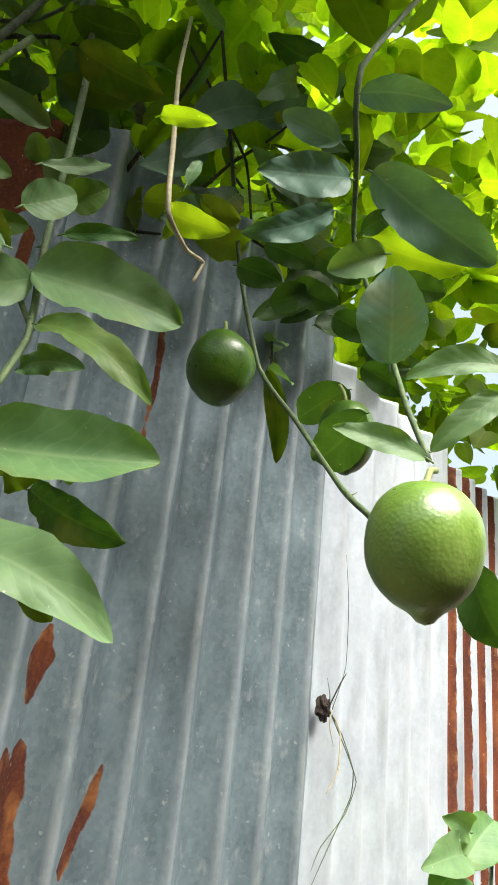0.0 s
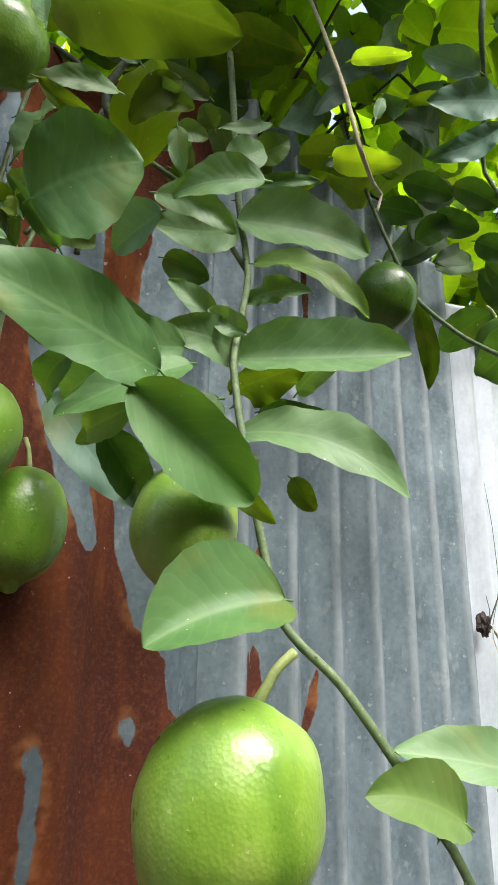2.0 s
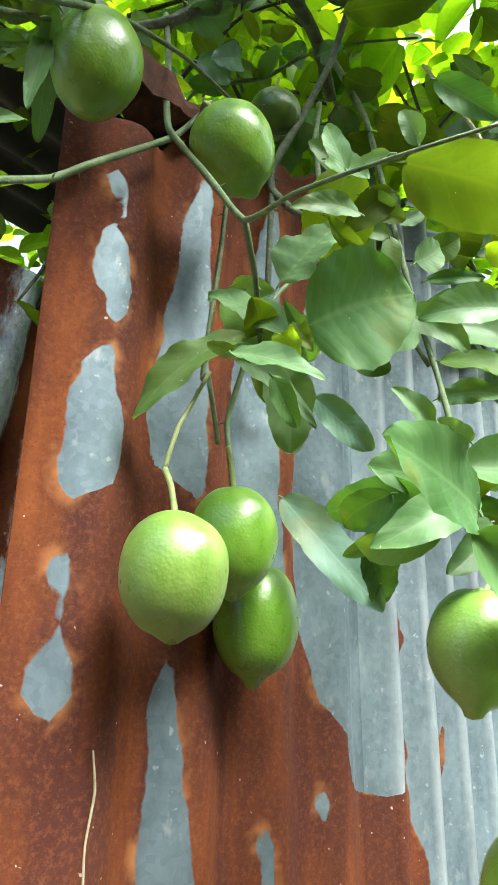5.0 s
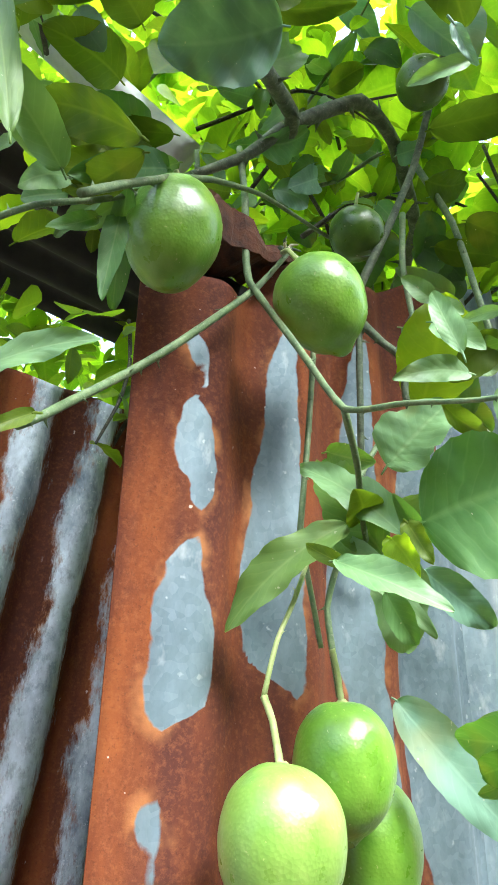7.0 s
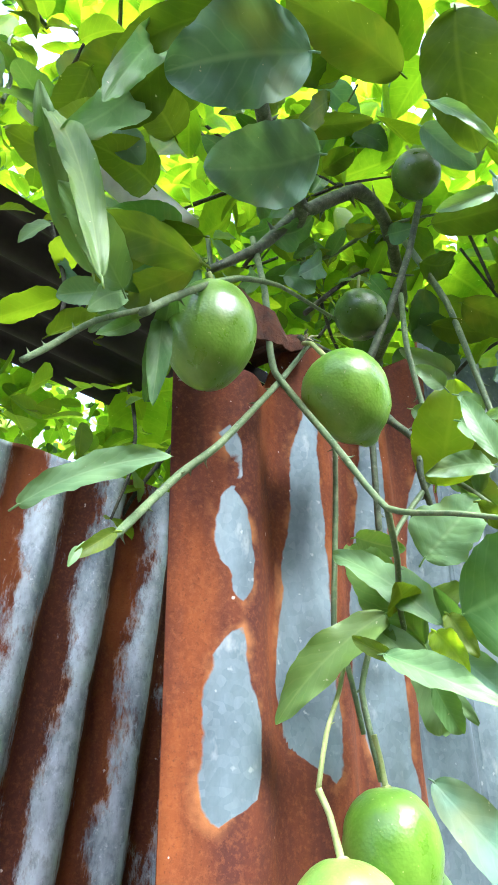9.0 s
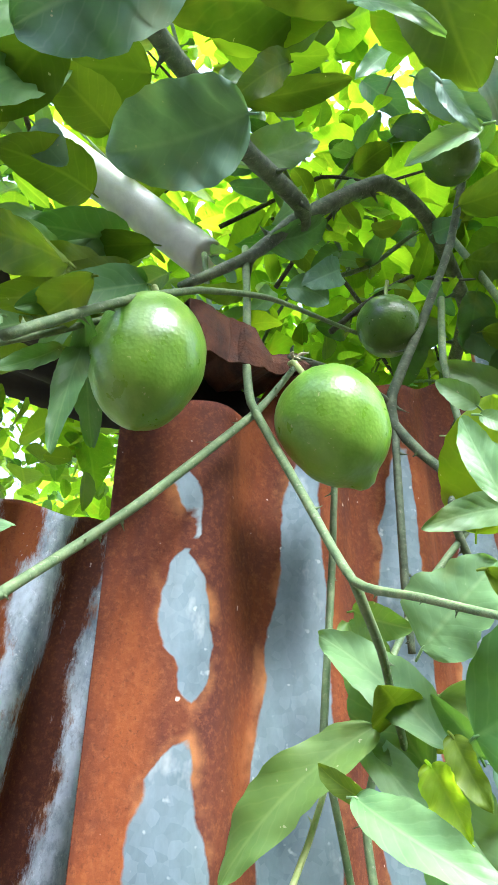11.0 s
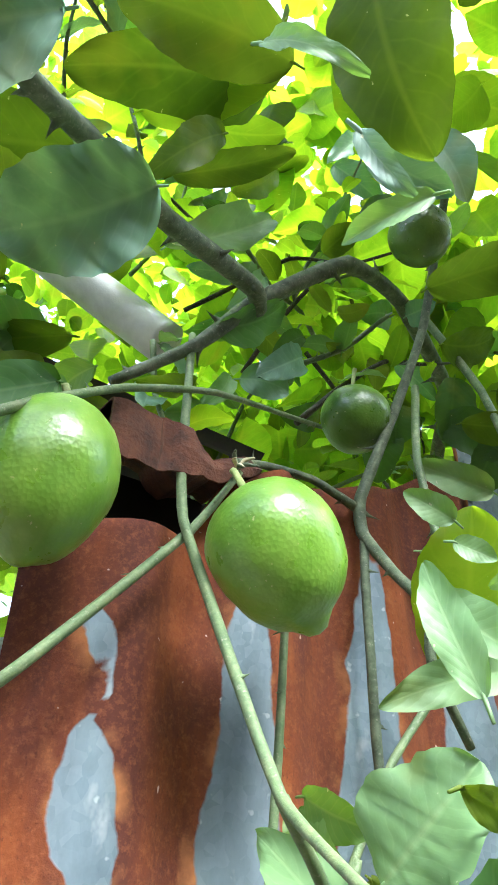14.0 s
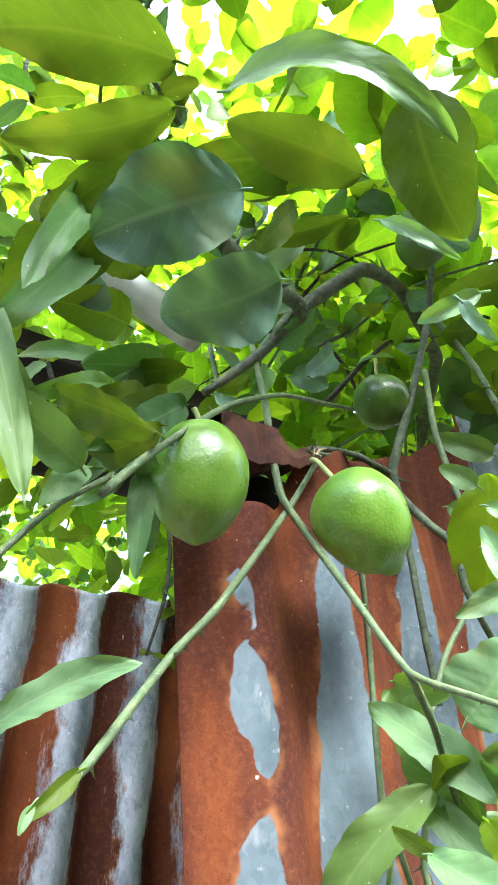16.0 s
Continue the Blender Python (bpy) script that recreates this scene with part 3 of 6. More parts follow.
# added board, its black is the shade of the hollow under the capping
board("wall_rail", (-0.008, 0.050, 1.84), (0.12, 0.062, 2.022), GAP_SHADE, "added black board standing in for the shade in the gap above the rusted sheet")


def capping():
    """A torn strip that hangs over the sheet's top edge, with a lid behind it."""
    xs = np.linspace(-0.022, 0.082, 27)
    low = np.interp(xs, (-0.022, 0.023, 0.054, 0.070, 0.082), (1.984, 1.989, 1.993, 2.004, 2.010))
    high = np.interp(xs, (-0.022, 0.022, 0.029, 0.038, 0.047, 0.062, 0.072, 0.082), (2.022, 2.024, 2.022, 2.009, 2.005, 2.014, 2.019, 2.014))
    rng = random.Random(5)
    verts, faces = [], []
    for k, x in enumerate(xs):
        slit = -0.004 if abs(x - 0.016) < 0.003 else 0.0
        y = -0.021 + 0.004 * noise.noise(Vector((x * 45, 0, 0)))
        z0, z1 = low[k] + rng.uniform(-0.001, 0.001), high[k] + rng.uniform(-0.001, 0.001)
        verts += [(x, y, z0), (x, y - 0.002 - slit, (z0 + z1) / 2), (x, y - slit, z1), (x, 0.05, z1 + 0.006), (x, 0.05, z1 + 0.008), (x, y + 0.0015, z1 + 0.0015), (x, y + 0.0015, z0)]
    for k in range(len(xs) - 1):
        for j in range(7):
            a, b = k * 7 + j, k * 7 + (j + 1) % 7
            faces.append((a, b, b + 7, a + 7))
    faces += [tuple(range(7)), tuple(len(verts) - 1 - q for q in range(7))]
    return tagged(mesh_object("wall_capping", verts, faces, CAP, smooth=False), "torn rusty brown capping strip over the rusted sheet", "wall", kind="structure")


capping()
# two added walls, never in view, to hold back low sky light
board("wall_yard", (-4.0, -2.40, 0.0), (5.0, -2.34, 3.7), WOOD, "added unseen dark wall that blocks low sky light from the front")
board("wall_side", (-2.60, -2.34, 0.0), (-2.54, 0.26, 3.2), WOOD, "added unseen dark wall that blocks low sky light from the side")
plank("wall_post", (0.09, 0.055, 0.0), (0.09, 0.055, 1.96), (0.05, 0.05), WOOD, "old brown wall post behind the rusted sheet")
plank("wall_post", (0.93, 0.045, 0.0), (0.93, 0.045, 2.05), (0.06, 0.05), WOOD, "old brown wall post behind the grey sheet")
plank("wall_post", (1.95, 0.055, 0.0), (1.95, 0.055, 2.0), (0.06, 0.05), WOOD, "old brown wall post behind the striped sheet")
plank("wall_post", (-0.55, 0.335, 0.0), (-0.55, 0.335, 1.95), (0.06, 0.05), WOOD, "old brown wall post behind the back sheet")

# ground, one sheet to the horizon
gv, gf = [], []
steps = [-60, -25, -10, -5, -3, -2, -1.4, -1, -0.6, -0.2, 0.2, 0.6, 1, 1.4, 2, 3, 5, 10, 25, 60]
for gy in steps:
    for gx in steps:
        gv.append((gx, gy, 0.03 * noise.noise(Vector((gx, gy, 0)) * 1.7)))
ng = len(steps)
gf = [(i * ng + j, i * ng + j + 1, (i + 1) * ng + j + 1, (i + 1) * ng + j) for i in range(ng - 1) for j in range(ng - 1)]
tagged(mesh_object("ground", gv, gf, EARTH), "bare trodden brown earth with leaf litter", "ground", kind="structure")


# shed roof behind the wall, seen from below
def shed_roof():
    root = empty("shed_roof", (0.09, 0.4, 2.28))
    verts, faces = [], []
    ys = np.linspace(-0.13, 0.19, 46)
    xs = np.linspace(-1.2, 0.16, 9)
    for s in (0, 1):
        for x in xs:
            for y in ys:
                verts.append((x + 0.05 - 0.11 * (y + 0.07), y, 0.012 * math.cos(2 * math.pi * y / 0.076)- x * 0.03 + s * 0.001))
    ny, n = len(ys), len(xs) * len(ys)
    for i in range(len(xs) - 1):
        for j in range(ny - 1):
            a = i * ny + j
            faces += [(a, a + 1, a + ny + 1, a + ny), (n + a, n + a + ny, n + a + 1 + ny, n + a + 1)]
    for j in range(ny - 1):
        for a in (j, (len(xs) - 1) * ny + j):
            faces.append((a, a + 1, n + a + 1, n + a))
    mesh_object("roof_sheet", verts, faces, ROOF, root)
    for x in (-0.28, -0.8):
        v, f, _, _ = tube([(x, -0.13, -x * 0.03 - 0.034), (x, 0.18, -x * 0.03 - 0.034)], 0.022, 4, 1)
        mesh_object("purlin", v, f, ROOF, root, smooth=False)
    return tagged(root, "dark corrugated shed roof seen from below", "roof", kind="structure")


shed_roof()
pv, pf, _, _ = tube([(-0.075, 0.312, 2.500), (0.007, 0.270, 2.425), (0.066, 0.240, 2.371), (0.123, 0.210, 2.318)], 0.026, 20, 6)
tagged(mesh_object("pipe", pv, pf, PIPE), "white painted pipe beside the shed roof", "pipe")

# ---- the lemon tree ----
tree = tagged(empty("lemon_tree", (1.05, 0.62, 0.0)), "lemon tree with thorny twigs hanging over the iron wall", "tree")
tree.matrix_world = Matrix.Identity(4)
branch("trunk", tree, [(1.05, 0.62, -0.02), (1.03, 0.60, 0.8), (0.95, 0.55, 1.6), (0.80, 0.42, 2.15), (0.62, 0.24, 2.36)], [0.045, 0.038, 0.032, 0.024, 0.014], BARK, 6, 3, 12)
limb = branch("branch", tree, [(0.620, 0.240, 2.360), (0.450, 0.080, 2.320), (0.280, -0.002, 2.303), (0.171, -0.033, 2.258), (0.090, -0.005, 2.182), (0.045, 0.005, 2.120), (-0.011, 0.016, 2.065)], [0.011, 0.0095, 0.008, 0.008, 0.0075, 0.0054, 0.0036], BARK, 9, 5)
upper = branch("branch", tree, [(0.092, -0.005, 2.175), (0.074, -0.025, 2.170), (0.006, -0.060, 2.134), (-0.032, -0.085, 2.105), (-0.067, -0.105, 2.093), (-0.100, -0.130, 2.067), (-0.123, -0.150, 2.045), (-0.153, -0.170, 2.037)], [0.0075, 0.0075, 0.007, 0.0065, 0.006, 0.0055, 0.005, 0.005], BARK, 10, 6)
hang = branch("branch", tree, [(0.047, 0.017, 2.139), (0.030, -0.012, 2.050), (0.026, -0.018, 2.000), (0.026, -0.024, 1.958), (0.016, -0.085, 1.868), (0.012, -0.122, 1.813), (-0.012, -0.179, 1.789), (-0.024, -0.221, 1.772), (-0.022, -0.260, 1.766), (-0.009, -0.294, 1.770)], [0.003, 0.003, 0.003, 0.003, 0.0025, 0.0021, 0.0015, 0.0012, 0.0011, 0.001], STEM, 16, 7)
fork = branch("branch", tree, [(0.012, -0.122, 1.813), (0.040, -0.108, 1.790), (0.066, -0.090, 1.765), (0.083, -0.085, 1.725)], [0.0024, 0.0022, 0.002, 0.0018], STEM, 5, 27)
left = branch("branch", tree, [(0.053, -0.039, 1.991), (0.030, -0.026, 1.952), (-0.049, -0.038, 1.865), (-0.076, -0.030, 1.838), (-0.138, -0.059, 1.780), (-0.150, -0.060, 1.770)], [0.002, 0.0026, 0.0027, 0.0027, 0.0024, 0.0018], STEM, 12, 8)
branch("branch", tree, [(-0.140, -0.070, 1.907), (-0.113, -0.060, 1.937), (-0.072, -0.050, 1.977), (-0.019, -0.030, 2.025), (0.053, -0.010, 2.069), (0.154, 0.010, 2.099), (0.256, 0.030, 2.131)], [0.0028, 0.0028, 0.0026, 0.0024, 0.0022, 0.002, 0.0016], STEM, 9, 28)
thin = branch("branch", tree, [(-0.197, -0.050, 1.859), (-0.182, -0.045, 1.876), (-0.152, -0.040, 1.911), (-0.110, -0.035, 1.945), (-0.066, -0.030, 1.983)], [0.0018, 0.002, 0.002, 0.002, 0.0022], STEM, 6, 29)
stem = branch("branch", tree, [(0.108, -0.053, 1.803), (0.099, -0.046, 1.760), (0.100, -0.030, 1.720), (0.093, -0.045, 1.662)], [0.002, 0.0022, 0.0023, 0.0024], STEM, 5, 9)
sprig = branch("branch", tree, [(0.300, -0.010, 2.290), (0.290, -0.060, 2.150), (0.279, -0.085, 2.026), (0.262, -0.115, 1.880), (0.254, -0.138, 1.786), (0.206, -0.174, 1.678), (0.200, -0.198, 1.590), (0.204, -0.221, 1.504), (0.219, -0.250, 1.471), (0.236, -0.272, 1.433), (0.257, -0.289, 1.394), (0.264, -0.299, 1.369)], [0.0042, 0.0038, 0.0034, 0.003, 0.0028, 0.0027, 0.0027, 0.0027, 0.0027, 0.0027, 0.0026, 0.0025], STEM, 14, 10)
branch("branch", tree, [(0.095, -0.030, 1.960), (0.087, -0.033, 1.907), (0.082, -0.032, 1.850), (0.071, -0.030, 1.750), (0.062, -0.045, 1.742), (0.070, -0.050, 1.690)], [0.002, 0.0022, 0.0022, 0.0022, 0.002, 0.0018], STEM, 9, 55)
cross = branch("branch", tree, [(0.240, -0.030, 2.150), (0.200, -0.050, 2.050), (0.190, -0.066, 1.950), (0.189, -0.069, 1.909), (0.135, -0.055, 1.845), (0.100, -0.050, 1.790)], [0.0035, 0.003, 0.0028, 0.0026, 0.0022, 0.002], STEM, 5, 11)
branch("branch", tree, [(0.189, -0.069, 1.909), (0.230, -0.100, 1.870), (0.262, -0.128, 1.800)], [0.0024, 0.0024, 0.0024], STEM, 3, 12)
riser = branch("branch", tree, [(0.248, -0.120, 2.396), (0.253, -0.080, 2.318), (0.238, -0.050, 2.201), (0.206, -0.030, 2.106), (0.178, -0.012, 2.030), (0.176, -0.012, 2.000), (0.170, -0.040, 1.960), (0.164, -0.067, 1.927), (0.161, -0.067, 1.894), (0.191, -0.060, 1.856)], [0.004, 0.004, 0.004, 0.004, 0.0045, 0.0045, 0.0036, 0.0034, 0.003, 0.0026], BARK, 10, 13)
branch("branch", tree, [(0.178, -0.010, 2.020), (0.140, -0.004, 2.035), (0.095, -0.006, 2.029), (0.060, -0.024, 2.008)], [0.0036, 0.003, 0.0028, 0.003], BARK, 3, 14)
branch("branch", tree, [(0.178, -0.012, 2.000), (0.166, -0.020, 1.966), (0.163, -0.020, 1.908), (0.161, -0.020, 1.861), (0.161, -0.020, 1.817)], [0.0036, 0.003, 0.003, 0.003, 0.0025], BARK, 5, 15)
front = branch("branch", tree, [(0.550, -0.020, 2.250), (0.510, -0.100, 2.014), (0.504, -0.150, 1.874), (0.508, -0.200, 1.808), (0.437, -0.300, 1.709), (0.380, -0.360, 1.666)], [0.0030, 0.0026, 0.0025, 0.0025, 0.0023, 0.0021], STEM, 8, 16)
side = branch("branch", tree, [(0.600, -0.300, 2.450), (0.459, -0.280, 2.165), (0.509, -0.250, 2.087), (0.561, -0.220, 2.038), (0.511, -0.300, 1.845), (0.458, -0.340, 1.776), (0.432, -0.370, 1.721)], [0.0037, 0.0034, 0.0030, 0.0027, 0.0025, 0.0025, 0.0023], STEM, 8, 17)

# thin leafy twigs that cross one another behind the hanging ones
twig_rng = random.Random(77)
for k in range(46):
    p = Vector((twig_rng.uniform(0.10, 0.95), twig_rng.uniform(0.03, 0.42), twig_rng.uniform(2.06, 2.62)))
    d = Vector((twig_rng.uniform(-1, 1), twig_rng.uniform(-0.8, 0.5), twig_rng.uniform(-0.9, 0.9))).normalized()
    line = [p]
    for j in range(4):
        d = (d + Vector((twig_rng.uniform(-0.35, 0.35), twig_rng.uniform(-0.3, 0.3), twig_rng.uniform(-0.4, 0.2)))).normalized()
        line.append(line[-1] + d * twig_rng.uniform(0.05, 0.09))
    twig = branch("twig", tree, line, [0.0034, 0.003, 0.0026, 0.0022, 0.0014], BARK_DARK if k % 3 else STEM, 5, 200 + k, 6)
    for j in range(6):
        b = line[1 + j % 4] + Vector([twig_rng.uniform(-0.01, 0.01) for _ in range(3)])
        out = (d * 0.5 + Vector((twig_rng.uniform(-1, 1), twig_rng.uniform(-1, 1), twig_rng.uniform(-0.7, 0.5)))).normalized()
        ln = twig_rng.uniform(0.030, 0.062)
        leaf(twig, twig_rng.choice((LEAF_VINE, LEAF_VINE, LEAF_FAR, LEAF_PALE, LEAF_YOUNG, LEAF)), b, b + out * ln, ln * twig_rng.uniform(0.45, 0.6),
             (twig_rng.uniform(-0.6, 0.6), twig_rng.uniform(-0.9, 0.3), 1), 0.06, 0.3)

# leafy twigs over the shed's eave
for k in range(26):
    p = Vector((twig_rng.uniform(-0.38, 0.06), twig_rng.uniform(0.0, 0.26), twig_rng.uniform(2.13, 2.50)))
    d = Vector((twig_rng.uniform(-1, 0.3), twig_rng.uniform(-0.6, 0.4), twig_rng.uniform(-0.3, 0.8))).normalized()
    line = [p]
    for j in range(3):
        d = (d + Vector((twig_rng.uniform(-0.3, 0.3), twig_rng.uniform(-0.3, 0.3), twig_rng.uniform(-0.3, 0.2)))).normalized()
        line.append(line[-1] + d * twig_rng.uniform(0.04, 0.07))
    twig = branch("twig", tree, line, [0.003, 0.0026, 0.0022, 0.0014], STEM if k % 3 else BARK_DARK, 4, 300 + k, 6)
    for j in range(6):
        b = line[j % 4] + Vector([twig_rng.uniform(-0.008, 0.008) for _ in range(3)])
        out = (d * 0.4 + Vector((twig_rng.uniform(-1, 1), twig_rng.uniform(-1, 0.6), twig_rng.uniform(-0.6, 0.5)))).normalized()
        ln = twig_rng.uniform(0.035, 0.07)
        leaf(twig, twig_rng.choice((LEAF_VINE, LEAF_YOUNG, LEAF_YOUNG, LEAF_PALE, LEAF_BLUE, LEAF)), b, b + out * ln, ln * twig_rng.uniform(0.42, 0.58),
             (twig_rng.uniform(-0.6, 0.6), twig_rng.uniform(-0.9, 0.3), 1), 0.06, 0.3)
branch("branch", tree, [(0.0206, -0.0493, 1.6599), (0.028, -0.052, 1.690), (0.040, -0.055, 1.715), (0.058, -0.050, 1.742)], [0.0016, 0.0016, 0.0015, 0.0016], STEM_PALE, 2, 54)

# ---- lemons ----
lemon((0.016, -0.068, 1.590), 0.066, 0.078, PEEL_PALE, (0.021, -0.049, 1.660), "pale green ripening lemon hanging before the rusty sheet", (0.05, 0.05, 1), 0.8, 1)
lemon((0.083, -0.055, 1.622), 0.062, 0.079, PEEL, (0.078, -0.052, 1.690), "bright green lemon hanging in a cluster of three", (0, 0, 1), 0.9, 2)
lemon((0.137, -0.031, 1.572), 0.064, 0.090, PEEL, (0.137, -0.020, 1.640), "deep green lemon hanging lowest of the cluster", (0.06, 0, 1), 1.1, 3)
lemon((0.154, -0.193, 1.552), 0.060, 0.074, PEEL_PALE, (0.200, -0.205, 1.600), "yellow-green lemon with a knobbly peel among leaves", (0.12, -0.1, 1), 1.2, 4)
lemon((0.166, -0.223, 1.410), 0.091, 0.113, PEEL_LIGHT, (0.199, -0.236, 1.486), "large glossy light green lemon hanging from a thorny twig", (0.25, -0.05, 1), 1.4, 5)
lemon((0.347, -0.407, 1.641), 0.060, 0.071, PEEL_PALE, (0.376, -0.400, 1.692), "sunlit yellow-green lemon with a pointed tip", (-0.05, 0, 1), 1.0, 6)
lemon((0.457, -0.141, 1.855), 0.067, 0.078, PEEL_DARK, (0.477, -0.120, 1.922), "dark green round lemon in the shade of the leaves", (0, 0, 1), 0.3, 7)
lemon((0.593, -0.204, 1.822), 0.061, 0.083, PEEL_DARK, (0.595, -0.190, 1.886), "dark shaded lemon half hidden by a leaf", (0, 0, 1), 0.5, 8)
lemon((-0.054, -0.033, 1.952), 0.066, 0.089, PEEL, (-0.053, -0.030, 2.010), "large smooth green lemon with a blunt tip", (0.12, 0, 1), 0.7, 9)
lemon((0.051, -0.074, 1.926), 0.066, 0.076, PEEL, (0.050, -0.036, 1.992), "glossy green lemon hanging tilted from a dry stalk", (-0.5, 0.15, 1), 1.0, 10)
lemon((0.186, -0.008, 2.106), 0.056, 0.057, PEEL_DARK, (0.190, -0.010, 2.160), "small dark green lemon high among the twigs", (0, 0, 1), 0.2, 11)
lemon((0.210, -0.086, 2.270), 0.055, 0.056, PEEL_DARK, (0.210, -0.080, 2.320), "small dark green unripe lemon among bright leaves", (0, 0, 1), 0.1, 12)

# dried flower remains at the tilted lemon's stalk
for k in range(7):
    a = k * 0.9
    p = Vector((0.052, -0.038, 1.994))
    d = Vector((math.cos(a), -0.5, 0.5 + 0.6 * math.sin(a * 2.3)))
    branch("floret", tree, [p, p + d * 0.005, p + d * 0.009 + Vector((0.002, -0.002, -0.003))], [0.0012, 0.0014, 0.0005], DRY if k % 2 else BARK, 0, 400 + k, 5)

# ---- leaves of the hanging sprig ----
leaf(sprig, LEAF, (0.110, -0.219, 1.625), (-0.003, -0.221, 1.639), 0.048, (0.00, -0.99, -0.11), 0.04, 0.18, 0.00, 0.024)
leaf(sprig, LEAF, (0.090, -0.222, 1.608), (0.172, -0.231, 1.564), 0.047, (-0.24, -0.94, -0.25), 0.02, 0.50, 0.00, 0.015)
leaf(sprig, LEAF, (0.180, -0.246, 1.511), (0.110, -0.222, 1.486), 0.062, (-0.44, -0.73, 0.53), 0.03, 0.60, 0.00, 0.012)
leaf(sprig, LEAF_PALE, (0.215, -0.170, 1.686), (0.286, -0.267, 1.684), 0.058, (-0.77, -0.56, 0.31), 0.03, 0.60, 0.00, 0.020)
leaf(sprig, LEAF_PALE, (0.201, -0.186, 1.622), (0.266, -0.273, 1.581), 0.039, (-0.70, -0.65, 0.30), 0.12, 0.30, 0.25, 0.024)
leaf(sprig, LEAF_DARK, (0.303, -0.106, 1.689), (0.311, -0.211, 1.645), 0.034, (-0.99, -0.01, -0.15), 0.05, 0.20, 0.00, 0.024)
leaf(sprig, LEAF_OLIVE, (0.262, -0.117, 1.692), (0.260, -0.196, 1.690), 0.034, (-0.62, 0.03, -0.79), 0.05, 0.30, 0.00, 0.060)
leaf(sprig, LEAF_PALE, (0.299, -0.153, 1.692), (0.288, -0.207, 1.702), 0.026, (-0.84, 0.07, -0.54), 0.05, 0.30, 0.00, 0.050)
leaf(sprig, LEAF_PALE, (0.252, -0.125, 1.848), (0.346, -0.200, 1.834), 0.063, (-0.62, -0.78, 0.03), 0.08, 0.50, 0.15, 0.024)
leaf(sprig, LEAF_LIME, (0.258, -0.140, 1.800), (0.315, -0.215, 1.745), 0.031, (-0.63, -0.71, 0.32), 0.17, 0.35, 0.00, 0.024)
leaf(sprig, LEAF_PALE, (0.256, -0.136, 1.764), (0.270, -0.192, 1.757), 0.022, (-0.95, -0.22, -0.21), 0.06, 0.40, 0.00, 0.070)
leaf(sprig, LEAF_PALE, (0.253, -0.124, 1.843), (0.171, -0.116, 1.805), 0.041, (0.04, -0.96, -0.26), 0.05, 0.25, 0.00, 0.024)
leaf(sprig, LEAF_BLUE, (0.144, -0.163, 1.775), (0.142, -0.107, 1.770), 0.036, (-0.96, -0.06, -0.29), 0.05, 0.25, 0.00, 0.024)
leaf(sprig, LEAF_PALE, (0.231, -0.157, 1.698), (0.157, -0.159, 1.693), 0.035, (0.04, -0.97, -0.23), 0.06, 0.30, 0.00, 0.030)
leaf(sprig, LEAF_PALE, (0.211, -0.149, 1.718), (0.174, -0.136, 1.747), 0.021, (-0.44, -0.88, -0.16), 0.10, 0.50, 0.00, 0.024)
leaf(sprig, LEAF, (0.145, -0.202, 1.647), (0.082, -0.164, 1.605), 0.032, (-0.65, -0.67, 0.37), 0.10, 0.30, 0.00, 0.024)
leaf(sprig, LEAF, (0.151, -0.188, 1.665), (0.084, -0.164, 1.656), 0.036, (-0.31, -0.93, -0.20), 0.08, 0.25, 0.00, 0.024)
leaf(sprig, LEAF_DARK, (0.077, -0.182, 1.634), (0.087, -0.141, 1.622), 0.023, (-0.87, 0.06, -0.49), 0.08, 0.30, 0.00, 0.024)
leaf(sprig, LEAF_DARK, (0.166, -0.205, 1.630), (0.120, -0.195, 1.593), 0.026, (-0.49, -0.78, 0.40), 0.05, 0.30, 0.00, 0.024)
leaf(cross, LEAF_BLUE, (0.131, -0.061, 1.661), (0.173, -0.120, 1.578), 0.037, (-0.70, -0.70, 0.14), 0.06, 0.25, 0.00, 0.024)
leaf(cross, LEAF_BLUE, (0.157, -0.074, 1.749), (0.210, -0.096, 1.712), 0.029, (-0.58, -0.72, -0.39), 0.05, 0.25, 0.00, 0.024)
leaf(sprig, LEAF_PALE, (0.300, -0.054, 1.996), (0.264, -0.073, 2.020), 0.036, (-0.16, -0.65, -0.74), 0.05, 0.30, 0.00, 0.024)
leaf(sprig, LEAF_PALE, (0.224, -0.139, 1.885), (0.260, -0.149, 1.917), 0.032, (-0.16, -0.98, -0.13), 0.05, 0.30, 0.00, 0.024)
leaf(sprig, LEAF_PALE, (0.246, -0.105, 1.959), (0.305, -0.116, 2.000), 0.015, (-0.16, -0.99, -0.02), 0.05, 0.30, 0.00, 0.024)
leaf(sprig, LEAF_LIME, (0.232, -0.310, 1.412), (0.183, -0.291, 1.426), 0.035, (-0.22, -0.89, 0.39), 0.05, 0.50, 0.00, 0.020)
leaf(sprig, LEAF_PALE, (0.311, -0.332, 1.420), (0.225, -0.277, 1.439), 0.034, (-0.34, -0.74, 0.59), 0.06, 0.30, 0.00, 0.024)
leaf(sprig, LEAF_OLIVE, (0.279, -0.164, 1.613), (0.301, -0.169, 1.591), 0.019, (-0.59, -0.67, -0.46), 0.04, 0.20, 0.00, 0.024)
leaf(sprig, LEAF_YOUNG, (0.177, -0.202, 1.589), (0.190, -0.229, 1.555), 0.015, (-0.95, -0.29, -0.12), 0.05, 0.30, 0.00, 0.024)
leaf(sprig, LEAF, (0.116, -0.189, 1.638), (0.114, -0.112, 1.639), 0.035, (-0.93, -0.02, -0.36), 0.10, 0.30, 0.00, 0.024)
